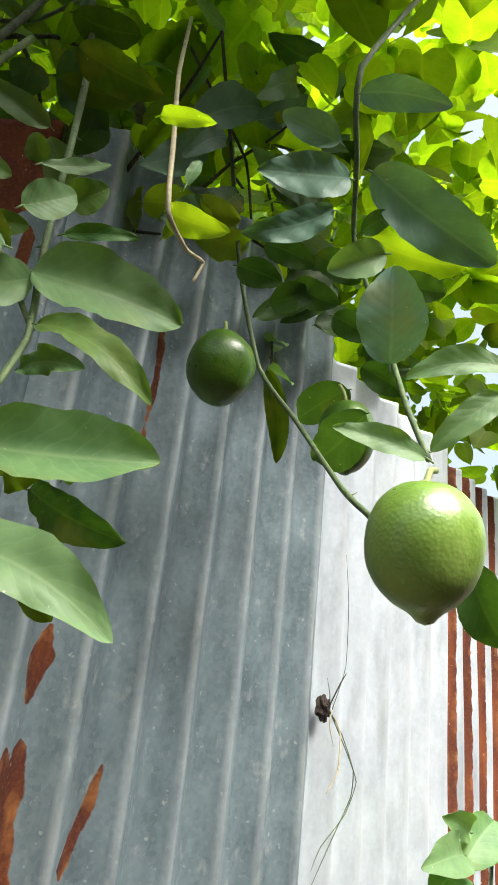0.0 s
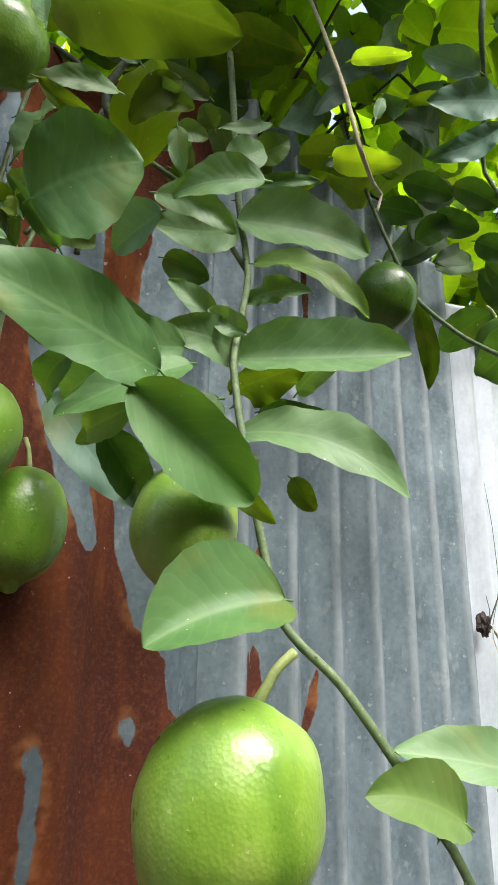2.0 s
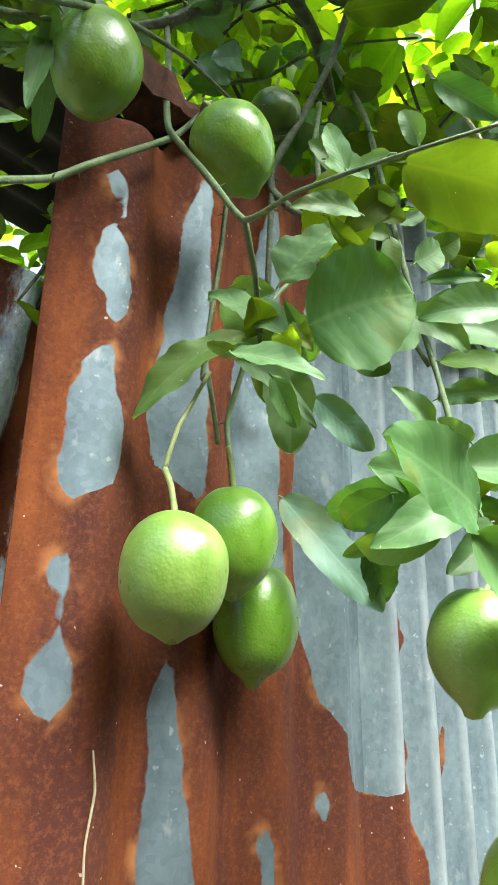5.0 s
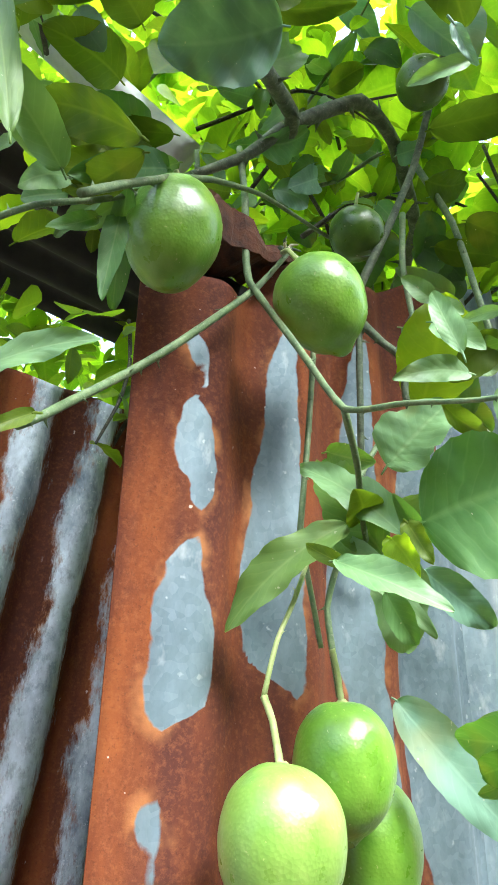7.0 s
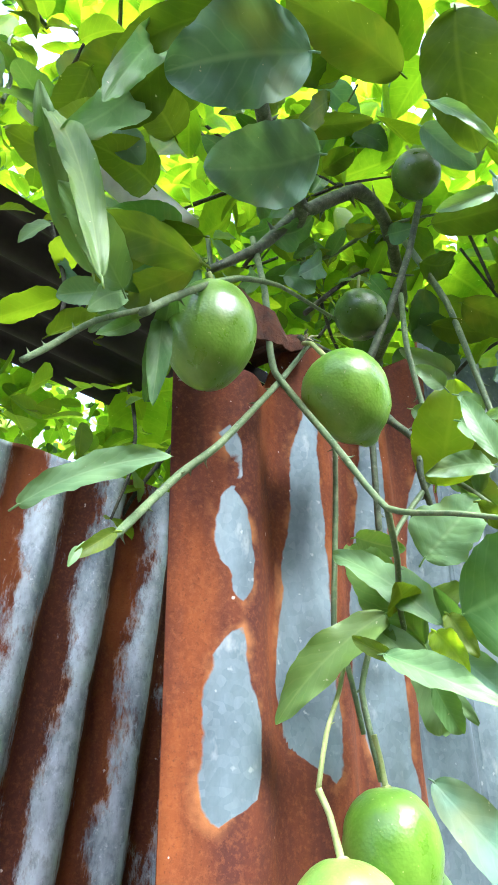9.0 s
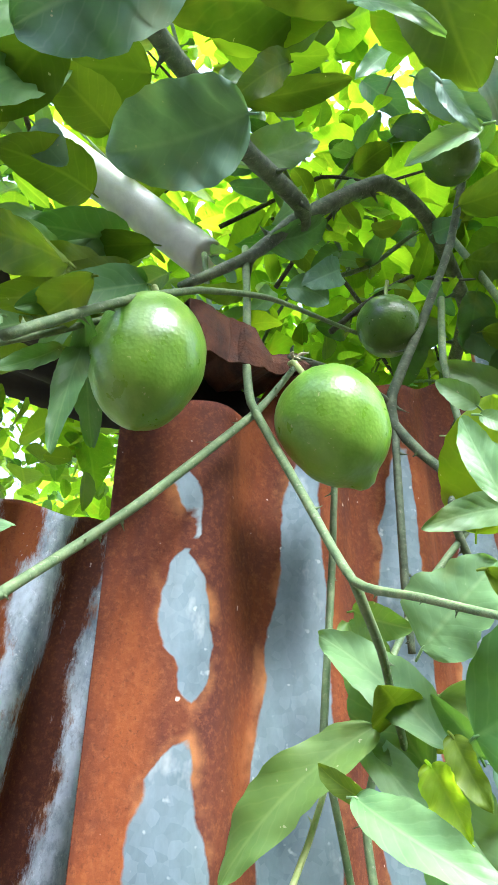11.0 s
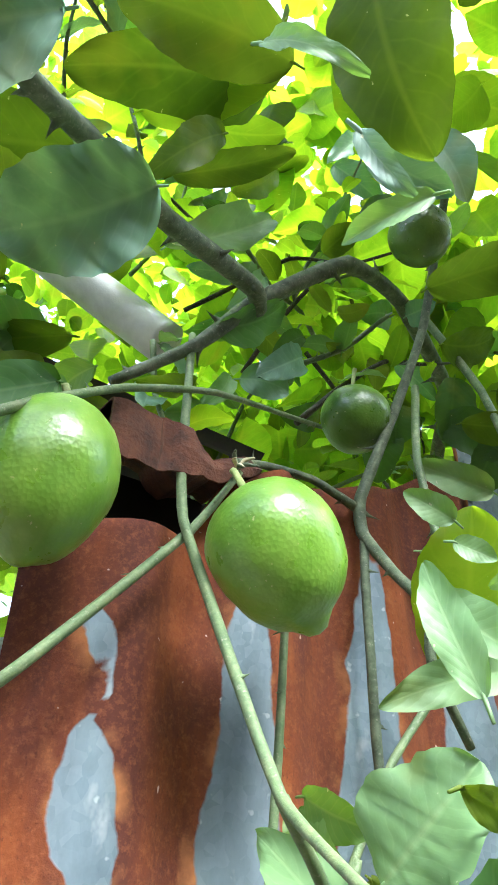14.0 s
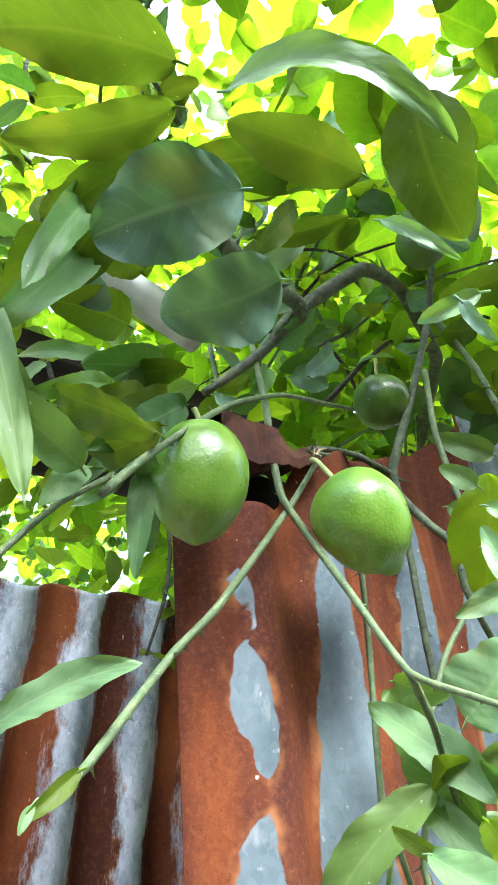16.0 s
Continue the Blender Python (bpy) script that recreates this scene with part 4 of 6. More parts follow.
leaf(sprig, LEAF_LIME, (0.121, -0.193, 1.620), (0.120, -0.129, 1.616), 0.025, (-0.96, -0.03, -0.28), 0.10, 0.35, 0.00, 0.024)
leaf(sprig, LEAF_DARK, (0.134, -0.130, 1.620), (0.190, -0.110, 1.583), 0.032, (-0.13, -0.78, -0.62), 0.05, 0.30, 0.00, 0.024)
leaf(sprig, LEAF, (0.154, -0.169, 1.651), (0.111, -0.124, 1.645), 0.030, (-0.65, -0.68, -0.35), 0.10, 0.30, 0.00, 0.024)
leaf(sprig, LEAF_LIME, (0.138, -0.145, 1.634), (0.123, -0.119, 1.610), 0.016, (-0.61, -0.70, -0.37), 0.10, 0.40, 0.00, 0.024)
leaf(sprig, LEAF_PALE, (0.214, -0.178, 1.704), (0.191, -0.162, 1.719), 0.020, (-0.66, -0.68, -0.31), 0.06, 0.40, 0.00, 0.050)
leaf(sprig, LEAF_DARK, (0.216, -0.071, 1.817), (0.249, -0.095, 1.800), 0.029, (-0.67, -0.56, -0.49), 0.05, 0.30, 0.00, 0.024)
leaf(sprig, LEAF, (0.269, -0.128, 1.893), (0.311, -0.171, 1.900), 0.015, (-0.65, -0.68, -0.35), 0.05, 0.30, 0.00, 0.024)
leaf(cross, LEAF_LIME, (0.211, -0.078, 1.906), (0.244, -0.096, 1.878), 0.030, (-0.71, -0.50, -0.49), 0.05, 0.30, 0.00, 0.024)
leaf(cross, LEAF_PALE, (0.196, -0.102, 1.926), (0.219, -0.120, 1.918), 0.020, (-0.66, -0.65, -0.38), 0.05, 0.30, 0.00, 0.024)
leaf(cross, LEAF, (0.176, -0.082, 1.926), (0.203, -0.105, 1.911), 0.025, (-0.67, -0.43, -0.60), 0.05, 0.30, 0.00, 0.024)
leaf(cross, LEAF_LIME, (0.260, -0.136, 1.917), (0.279, -0.162, 1.932), 0.029, (-0.47, -0.69, -0.56), 0.05, 0.30, 0.00, 0.024)
leaf(cross, LEAF_YOUNG, (0.405, -0.100, 2.025), (0.452, -0.146, 2.026), 0.038, (-0.42, -0.45, -0.79), 0.05, 0.30, 0.00, 0.024)
leaf(cross, LEAF_YOUNG, (0.351, -0.111, 1.993), (0.399, -0.159, 1.988), 0.038, (-0.48, -0.40, -0.78), 0.05, 0.30, 0.00, 0.024)
leaf(sprig, LEAF_PALE, (0.138, -0.163, 1.787), (0.183, -0.197, 1.763), 0.026, (-0.68, -0.68, -0.27), 0.08, 0.40, 0.00, 0.024)
leaf(sprig, LEAF_PALE, (0.179, -0.228, 1.785), (0.139, -0.179, 1.779), 0.032, (-0.78, -0.63, -0.06), 0.08, 0.40, 0.00, 0.024)
leaf(cross, LEAF_OLIVE, (0.158, -0.157, 1.910), (0.139, -0.119, 1.879), 0.028, (-0.61, -0.66, -0.44), 0.05, 0.30, 0.00, 0.024)
leaf(cross, LEAF_PALE, (0.165, -0.146, 1.875), (0.177, -0.142, 1.840), 0.017, (-0.76, -0.56, -0.33), 0.05, 0.30, 0.00, 0.024)
leaf(cross, LEAF_LIME, (0.141, -0.135, 1.908), (0.170, -0.159, 1.889), 0.023, (-0.72, -0.49, -0.49), 0.05, 0.30, 0.00, 0.024)

# ---- leaves above the rusty sheet ----
leaf(cross, LEAF_PALE, (0.107, -0.152, 1.861), (0.051, -0.130, 1.844), 0.018, (-0.28, -0.93, -0.23), 0.06, 0.30, 0.00, 0.024)
leaf(cross, LEAF_PALE, (0.265, -0.064, 2.039), (0.199, -0.043, 2.052), 0.026, (-0.36, -0.79, -0.49), 0.06, 0.35, 0.00, 0.024)
leaf(cross, LEAF_PALE, (0.178, -0.058, 1.969), (0.220, -0.079, 1.952), 0.025, (-0.54, -0.75, -0.39), 0.06, 0.30, 0.00, 0.024)
leaf(cross, LEAF_YOUNG, (0.068, -0.088, 1.766), (0.040, -0.106, 1.775), 0.027, (0.10, -0.56, -0.82), 0.05, 0.30, 0.00, 0.024)
leaf(cross, LEAF_LIME, (0.081, -0.103, 1.775), (0.134, -0.096, 1.775), 0.030, (0.12, -0.82, -0.56), 0.05, 0.30, 0.00, 0.024)
leaf(stem, LEAF_LIME, (0.056, -0.085, 1.761), (0.007, -0.029, 1.696), 0.029, (-0.84, -0.51, 0.20), 0.08, 0.35, 0.00, 0.035)
leaf(stem, LEAF_LIME, (0.074, -0.100, 1.741), (0.085, -0.041, 1.822), 0.039, (-0.97, -0.11, 0.21), 0.06, 0.40, 0.00, 0.030)
leaf(stem, LEAF_PALE, (0.027, -0.100, 1.731), (0.040, -0.163, 1.700), 0.021, (-0.76, -0.41, 0.50), 0.08, 0.35, 0.00, 0.024)
leaf(stem, LEAF, (0.044, -0.120, 1.714), (0.072, -0.120, 1.687), 0.017, (-0.42, -0.80, -0.42), 0.05, 0.30, 0.00, 0.024)
leaf(stem, LEAF_VINE, (0.045, -0.125, 1.743), (0.038, -0.146, 1.717), 0.018, (-0.97, -0.04, 0.26), 0.05, 0.40, 0.00, 0.060)
leaf(stem, LEAF_YOUNG, (0.056, -0.129, 1.754), (0.051, -0.147, 1.727), 0.014, (-0.96, -0.12, 0.25), 0.05, 0.40, 0.00, 0.050)
leaf(stem, LEAF_YOUNG, (0.033, -0.105, 1.728), (0.025, -0.078, 1.744), 0.010, (-0.97, -0.24, -0.06), 0.05, 0.30, 0.00, 0.024)
leaf(stem, LEAF, (0.099, -0.109, 1.749), (0.050, -0.126, 1.768), 0.016, (-0.17, -0.49, -0.85), 0.06, 0.50, 0.00, 0.024)
leaf(stem, LEAF_PALE, (0.064, -0.062, 1.763), (0.087, -0.124, 1.695), 0.019, (-0.79, -0.56, 0.24), 0.10, 0.35, 0.00, 0.024)

# ---- leaves of the near hanging twig ----
leaf(riser, LEAF_VINE, (0.176, -0.072, 1.888), (0.160, -0.112, 1.971), 0.065, (-0.83, -0.43, -0.36), 0.04, 0.15, 0.00, 0.030)
leaf(hang, LEAF_OLIVE, (0.015, -0.234, 1.798), (0.080, -0.305, 1.762), 0.046, (-0.62, -0.18, -0.76), 0.06, 0.25, 0.00, 0.024)
leaf(hang, LEAF_PALE, (0.035, -0.186, 1.833), (0.039, -0.169, 1.882), 0.015, (-0.91, -0.37, 0.20), 0.05, 0.30, 0.00, 0.024)
leaf(hang, LEAF_PALE, (0.061, -0.223, 1.850), (0.048, -0.219, 1.870), 0.016, (-0.80, -0.42, -0.42), 0.05, 0.30, 0.00, 0.024)
leaf(hang, LEAF, (0.080, -0.230, 1.914), (0.116, -0.259, 1.889), 0.024, (-0.73, -0.49, -0.48), 0.05, 0.30, 0.00, 0.024)
leaf(hang, LEAF_PALE, (0.056, -0.118, 1.791), (0.067, -0.156, 1.825), 0.051, (-0.98, -0.10, 0.19), 0.05, 0.18, 0.00, 0.060)
leaf(hang, LEAF_YOUNG, (0.044, -0.165, 1.814), (0.094, -0.166, 1.810), 0.013, (-0.06, -0.74, -0.67), 0.05, 0.30, 0.00, 0.024)
leaf(hang, LEAF_PALE, (0.066, -0.119, 1.750), (0.061, -0.042, 1.811), 0.027, (-0.78, -0.41, 0.46), 0.06, 0.30, 0.00, 0.030)
leaf(hang, LEAF, (0.064, -0.134, 1.754), (0.107, -0.191, 1.777), 0.082, (-0.70, -0.65, -0.30), 0.05, 0.25, 0.00, 0.030)
leaf(hang, LEAF_PALE, (0.081, -0.095, 1.745), (0.117, -0.080, 1.689), 0.042, (-0.36, -0.82, -0.44), 0.05, 0.20, 0.00, 0.030)
leaf(fork, LEAF_LIME, (0.081, -0.050, 1.826), (0.087, -0.086, 1.810), 0.021, (-0.97, -0.06, -0.22), 0.05, 0.25, 0.00, 0.024)
leaf(fork, LEAF_YOUNG, (0.144, -0.023, 1.797), (0.179, -0.022, 1.758), 0.023, (-0.59, -0.59, -0.55), 0.06, 0.40, 0.00, 0.050)
leaf(riser, LEAF_PALE, (0.151, -0.106, 1.961), (0.125, -0.095, 1.976), 0.018, (-0.56, -0.74, -0.37), 0.05, 0.30, 0.00, 0.024)
leaf(riser, LEAF_PALE, (0.100, -0.139, 1.920), (0.112, -0.151, 1.910), 0.012, (-0.75, -0.65, -0.13), 0.05, 0.30, 0.00, 0.024)
leaf(riser, LEAF_PALE, (0.062, -0.154, 1.879), (0.066, -0.184, 1.849), 0.019, (-0.93, -0.33, 0.19), 0.06, 0.30, 0.00, 0.024)
leaf(riser, LEAF_PALE, (0.092, -0.188, 1.885), (0.094, -0.156, 1.891), 0.010, (-0.99, 0.09, -0.07), 0.05, 0.30, 0.00, 0.024)
leaf(riser, LEAF_PALE, (0.225, -0.087, 1.890), (0.202, -0.104, 1.932), 0.017, (-0.61, -0.55, -0.57), 0.05, 0.30, 0.00, 0.024)
leaf(riser, LEAF_LIME, (0.238, -0.054, 1.912), (0.263, -0.079, 1.917), 0.023, (-0.59, -0.67, -0.46), 0.05, 0.30, 0.00, 0.024)
leaf(riser, LEAF_LIME, (0.262, -0.077, 1.988), (0.245, -0.079, 2.006), 0.025, (-0.63, -0.45, -0.63), 0.05, 0.30, 0.00, 0.024)

# ---- leaves near the camera, overhead ----
leaf(upper, LEAF_BLUE, (-0.067, -0.150, 2.028), (-0.118, -0.096, 2.017), 0.054, (-0.43, -0.55, -0.72), 0.05, 0.22, 0.00, 0.055)
leaf(upper, LEAF_BLUE, (-0.124, -0.190, 2.028), (-0.176, -0.127, 2.022), 0.058, (-0.55, -0.52, -0.65), 0.06, 0.22, 0.00, 0.050)
leaf(upper, LEAF_OLIVE, (-0.001, -0.143, 2.191), (-0.108, -0.112, 2.137), 0.050, (0.33, -0.38, -0.87), 0.05, 0.20, 0.00, 0.024)
leaf(upper, LEAF_OLIVE, (-0.026, -0.133, 2.131), (-0.062, -0.122, 2.072), 0.022, (0.36, -0.85, -0.39), 0.05, 0.25, 0.00, 0.024)
leaf(upper, LEAF_PALE, (0.008, -0.003, 2.193), (0.102, -0.021, 2.291), 0.039, (-0.06, -0.99, -0.13), 0.06, 0.35, 0.00, 0.040)
leaf(upper, LEAF_OLIVE, (-0.012, -0.235, 2.143), (0.033, -0.215, 2.059), 0.057, (-0.80, -0.32, -0.51), 0.04, 0.20, 0.00, 0.024)
leaf(upper, LEAF_BLUE, (0.096, -0.180, 2.187), (0.119, -0.181, 2.135), 0.028, (-0.82, -0.46, -0.35), 0.05, 0.30, 0.00, 0.024)
leaf(upper, LEAF_PALE, (0.002, -0.229, 1.988), (-0.013, -0.196, 1.985), 0.013, (-0.85, -0.42, -0.31), 0.10, 0.50, 0.00, 0.024)
leaf(upper, LEAF_BLUE, (-0.060, -0.249, 1.938), (-0.047, -0.252, 1.919), 0.007, (-0.74, -0.56, -0.37), 0.05, 0.30, 0.00, 0.024)
leaf(upper, LEAF_PALE, (-0.074, -0.230, 1.997), (-0.059, -0.254, 1.960), 0.008, (-0.94, -0.29, -0.20), 0.08, 0.40, 0.00, 0.024)
leaf(upper, LEAF_OLIVE, (-0.084, -0.058, 2.161), (-0.168, -0.006, 2.165), 0.061, (-0.23, -0.30, -0.92), 0.05, 0.20, 0.00, 0.024)
leaf(upper, LEAF_PALE, (-0.157, -0.224, 2.036), (-0.090, -0.286, 1.985), 0.020, (-0.74, -0.64, -0.21), 0.18, 0.40, 0.20, 0.020)
leaf(upper, LEAF_OLIVE, (-0.178, -0.217, 2.049), (-0.251, -0.172, 2.069), 0.038, (-0.37, -0.19, -0.91), 0.05, 0.25, 0.00, 0.024)
leaf(upper, LEAF_OLIVE, (-0.163, -0.192, 2.060), (-0.229, -0.135, 2.055), 0.026, (-0.22, -0.33, -0.92), 0.06, 0.25, 0.00, 0.024)
leaf(upper, LEAF_OLIVE, (-0.149, -0.146, 2.083), (-0.189, -0.091, 2.051), 0.026, (-0.38, -0.65, -0.66), 0.05, 0.30, 0.00, 0.024)
leaf(upper, LEAF_OLIVE, (-0.029, -0.196, 2.098), (-0.105, -0.160, 2.132), 0.039, (-0.49, -0.22, -0.84), 0.05, 0.25, 0.00, 0.024)
leaf(upper, LEAF_OLIVE, (-0.155, -0.103, 2.089), (-0.178, -0.050, 2.046), 0.037, (-0.06, -0.64, -0.77), 0.05, 0.25, 0.00, 0.024)
leaf(upper, LEAF_YOUNG, (-0.171, -0.031, 2.126), (-0.180, 0.010, 2.078), 0.034, (-0.03, -0.76, -0.65), 0.05, 0.25, 0.00, 0.024)
leaf(upper, LEAF_VINE, (-0.061, -0.097, 2.171), (-0.004, -0.165, 2.182), 0.034, (-0.23, -0.35, -0.91), 0.05, 0.25, 0.00, 0.024)
leaf(upper, LEAF_OLIVE, (-0.036, -0.096, 2.130), (0.013, -0.148, 2.132), 0.021, (-0.33, -0.33, -0.89), 0.08, 0.35, 0.00, 0.024)
leaf(upper, LEAF_BLUE, (0.041, -0.174, 2.126), (0.081, -0.194, 2.095), 0.025, (-0.68, -0.37, -0.63), 0.05, 0.30, 0.00, 0.024)
leaf(upper, LEAF_VINE, (0.171, -0.165, 2.351), (0.221, -0.189, 2.331), 0.046, (-0.39, -0.07, -0.92), 0.05, 0.25, 0.00, 0.024)
leaf(upper, LEAF_OLIVE, (0.154, -0.119, 2.138), (0.215, -0.191, 2.161), 0.038, (-0.25, -0.48, -0.84), 0.08, 0.25, 0.00, 0.024)
leaf(upper, LEAF_OLIVE, (0.273, -0.045, 2.118), (0.333, -0.091, 2.114), 0.030, (-0.40, -0.45, -0.80), 0.05, 0.25, 0.00, 0.024)
leaf(upper, LEAF_VINE, (-0.007, -0.012, 2.355), (0.082, -0.062, 2.338), 0.046, (-0.29, -0.22, -0.93), 0.05, 0.20, 0.00, 0.024)
leaf(upper, LEAF_VINE, (0.178, -0.191, 2.326), (0.158, -0.156, 2.298), 0.042, (-0.16, -0.67, -0.73), 0.05, 0.20, 0.00, 0.024)
leaf(limb, LEAF_LIME, (-0.195, -0.114, 1.875), (-0.218, -0.061, 2.032), 0.017, (-0.63, -0.76, 0.17), 0.06, 0.30, 0.00, 0.024)
leaf(limb, LEAF_PALE, (-0.082, 0.021, 1.999), (-0.094, 0.064, 1.983), 0.015, (-0.77, -0.40, -0.50), 0.06, 0.40, 0.00, 0.024)
leaf(limb, LEAF, (-0.098, -0.044, 1.962), (-0.051, 0.043, 1.929), 0.021, (-0.32, -0.17, -0.93), 0.04, 0.30, 0.00, 0.024)
leaf(left, LEAF_PALE, (-0.170, -0.012, 1.799), (-0.123, -0.081, 1.819), 0.020, (-0.84, -0.54, 0.09), 0.05, 0.25, 0.00, 0.024)
leaf(limb, LEAF_OLIVE, (-0.128, -0.108, 1.927), (-0.161, -0.034, 1.984), 0.027, (-0.83, 0.06, -0.55), 0.06, 0.25, 0.00, 0.024)
leaf(limb, LEAF_OLIVE, (-0.106, -0.074, 1.957), (-0.116, 0.009, 1.976), 0.025, (-0.60, 0.11, -0.79), 0.06, 0.25, 0.00, 0.024)
leaf(limb, LEAF_LIME, (-0.027, 0.006, 2.062), (-0.029, 0.063, 2.070), 0.026, (-0.78, 0.07, -0.62), 0.06, 0.30, 0.00, 0.024)
leaf(limb, LEAF_PALE, (-0.098, 0.044, 2.010), (-0.124, 0.069, 2.006), 0.025, (-0.62, -0.72, -0.31), 0.05, 0.30, 0.00, 0.024)
leaf(limb, LEAF_PALE, (-0.101, 0.010, 2.060), (-0.157, 0.048, 2.069), 0.017, (-0.58, -0.81, -0.11), 0.10, 0.40, 0.00, 0.024)
leaf(limb, LEAF_OLIVE, (-0.053, -0.023, 2.051), (-0.120, 0.037, 2.044), 0.025, (-0.36, -0.50, -0.79), 0.06, 0.30, 0.00, 0.024)
leaf(limb, LEAF_LIME, (-0.052, 0.021, 2.031), (-0.078, 0.065, 2.001), 0.026, (-0.59, -0.67, -0.46), 0.05, 0.30, 0.00, 0.024)

# ---- leaves over the back sheet ----
leaf(left, LEAF_YOUNG, (-0.145, -0.066, 1.777), (-0.169, -0.068, 1.759), 0.009, (-0.03, -0.99, 0.15), 0.05, 0.50, 0.00, 0.024)
leaf(left, LEAF_PALE, (-0.165, -0.068, 1.765), (-0.170, -0.068, 1.755), 0.005, (-0.30, -0.94, 0.17), 0.05, 0.50, 0.00, 0.024)
leaf(limb, LEAF_PALE, (-0.151, -0.030, 1.953), (-0.223, -0.075, 2.021), 0.021, (-0.21, -0.70, -0.68), 0.05, 0.30, 0.00, 0.024)
leaf(limb, LEAF, (-0.087, -0.020, 1.962), (-0.100, -0.030, 1.880), 0.017, (-0.54, -0.82, 0.18), 0.04, 0.30, 0.00, 0.024)
leaf(limb, LEAF, (-0.049, -0.010, 2.013), (-0.087, -0.020, 1.950), 0.024, (-0.13, -0.96, 0.23), 0.04, 0.30, 0.00, 0.024)
leaf(limb, LEAF_PALE, (-0.094, 0.000, 1.964), (-0.131, -0.010, 1.927), 0.013, (0.23, -0.97, 0.03), 0.05, 0.40, 0.00, 0.024)
leaf(limb, LEAF_YOUNG, (-0.055, -0.000, 2.037), (-0.142, -0.020, 1.963), 0.036, (0.35, -0.92, -0.17), 0.06, 0.30, 0.00, 0.024)
leaf(limb, LEAF, (-0.041, 0.010, 2.043), (-0.126, -0.010, 1.969), 0.029, (0.33, -0.94, -0.12), 0.08, 0.30, 0.00, 0.024)
leaf(limb, LEAF, (-0.060, 0.000, 2.059), (-0.128, -0.010, 2.033), 0.038, (0.33, -0.73, -0.60), 0.06, 0.30, 0.00, 0.024)
leaf(limb, LEAF_YOUNG, (-0.095, -0.010, 2.083), (-0.159, -0.020, 2.069), 0.039, (0.26, -0.62, -0.74), 0.06, 0.30, 0.00, 0.024)
leaf(limb, LEAF_PALE, (-0.083, -0.000, 2.051), (-0.149, -0.020, 1.991), 0.018, (0.43, -0.88, -0.18), 0.06, 0.40, 0.00, 0.024)
leaf(limb, LEAF, (-0.140, -0.050, 2.140), (-0.213, -0.090, 1.973), 0.031, (0.18, -0.97, 0.15), 0.05, 0.25, 0.00, 0.024)
leaf(limb, LEAF_YOUNG, (-0.099, -0.040, 2.110), (-0.152, -0.060, 2.108), 0.036, (0.18, -0.39, -0.90), 0.05, 0.25, 0.00, 0.024)
leaf(limb, LEAF_BLUE, (-0.143, -0.030, 2.092), (-0.120, -0.030, 2.071), 0.024, (-0.55, -0.59, -0.60), 0.05, 0.25, 0.00, 0.024)
leaf(limb, LEAF_YOUNG, (-0.181, -0.040, 2.023), (-0.230, -0.060, 1.987), 0.027, (0.61, -0.66, -0.45), 0.05, 0.25, 0.00, 0.024)
leaf(limb, LEAF_PALE, (-0.114, -0.020, 2.016), (-0.183, -0.050, 1.964), 0.017, (0.54, -0.80, -0.26), 0.08, 0.40, 0.00, 0.024)
leaf(limb, LEAF, (-0.054, -0.020, 2.019), (-0.128, -0.030, 1.958), 0.029, (0.25, -0.96, -0.14), 0.05, 0.30, 0.00, 0.024)
leaf(limb, LEAF_YOUNG, (-0.082, -0.010, 2.029), (-0.150, -0.030, 1.976), 0.021, (0.42, -0.88, -0.20), 0.05, 0.30, 0.00, 0.024)
leaf(limb, LEAF_PALE, (-0.148, -0.060, 1.925), (-0.209, -0.090, 1.941), 0.026, (0.17, -0.71, -0.68), 0.05, 0.30, 0.00, 0.024)
leaf(limb, LEAF_PALE, (-0.140, -0.050, 1.932), (-0.170, -0.060, 1.899), 0.017, (0.26, -0.96, 0.06), 0.05, 0.30, 0.00, 0.024)
leaf(limb, LEAF_YOUNG, (-0.171, -0.050, 2.063), (-0.204, -0.060, 2.016), 0.026, (0.43, -0.89, -0.12), 0.05, 0.25, 0.00, 0.024)
leaf(limb, LEAF, (-0.144, -0.090, 2.121), (-0.203, -0.120, 1.983), 0.025, (0.26, -0.96, 0.10), 0.05, 0.25, 0.00, 0.024)

# ---- leaves round the first lemon ----
leaf(side, LEAF_PALE, (0.403, -0.347, 1.878), (0.381, -0.311, 1.862), 0.030, (-0.69, -0.61, -0.37), 0.05, 0.50, 0.00, 0.024)
leaf(side, LEAF_BLUE, (0.408, -0.351, 1.787), (0.386, -0.362, 1.852), 0.050, (-0.92, -0.20, -0.34), 0.04, 0.35, 0.00, 0.024)
leaf(side, LEAF_PALE, (0.384, -0.390, 1.704), (0.343, -0.349, 1.715), 0.018, (-0.71, -0.71, 0.02), 0.08, 0.35, 0.00, 0.024)
leaf(side, LEAF_PALE, (0.415, -0.430, 1.769), (0.377, -0.379, 1.757), 0.021, (-0.80, -0.59, 0.00), 0.08, 0.30, 0.00, 0.024)
leaf(side, LEAF_PALE, (0.400, -0.431, 1.744), (0.384, -0.393, 1.708), 0.020, (-0.94, -0.35, 0.04), 0.06, 0.30, 0.00, 0.024)
leaf(side, LEAF_BLUE, (0.446, -0.307, 2.008), (0.542, -0.381, 1.942), 0.056, (-0.72, -0.46, -0.52), 0.05, 0.25, 0.00, 0.024)
leaf(side, LEAF_BLUE, (0.434, -0.298, 2.096), (0.459, -0.375, 2.057), 0.031, (-0.79, 0.06, -0.61), 0.05, 0.25, 0.00, 0.024)
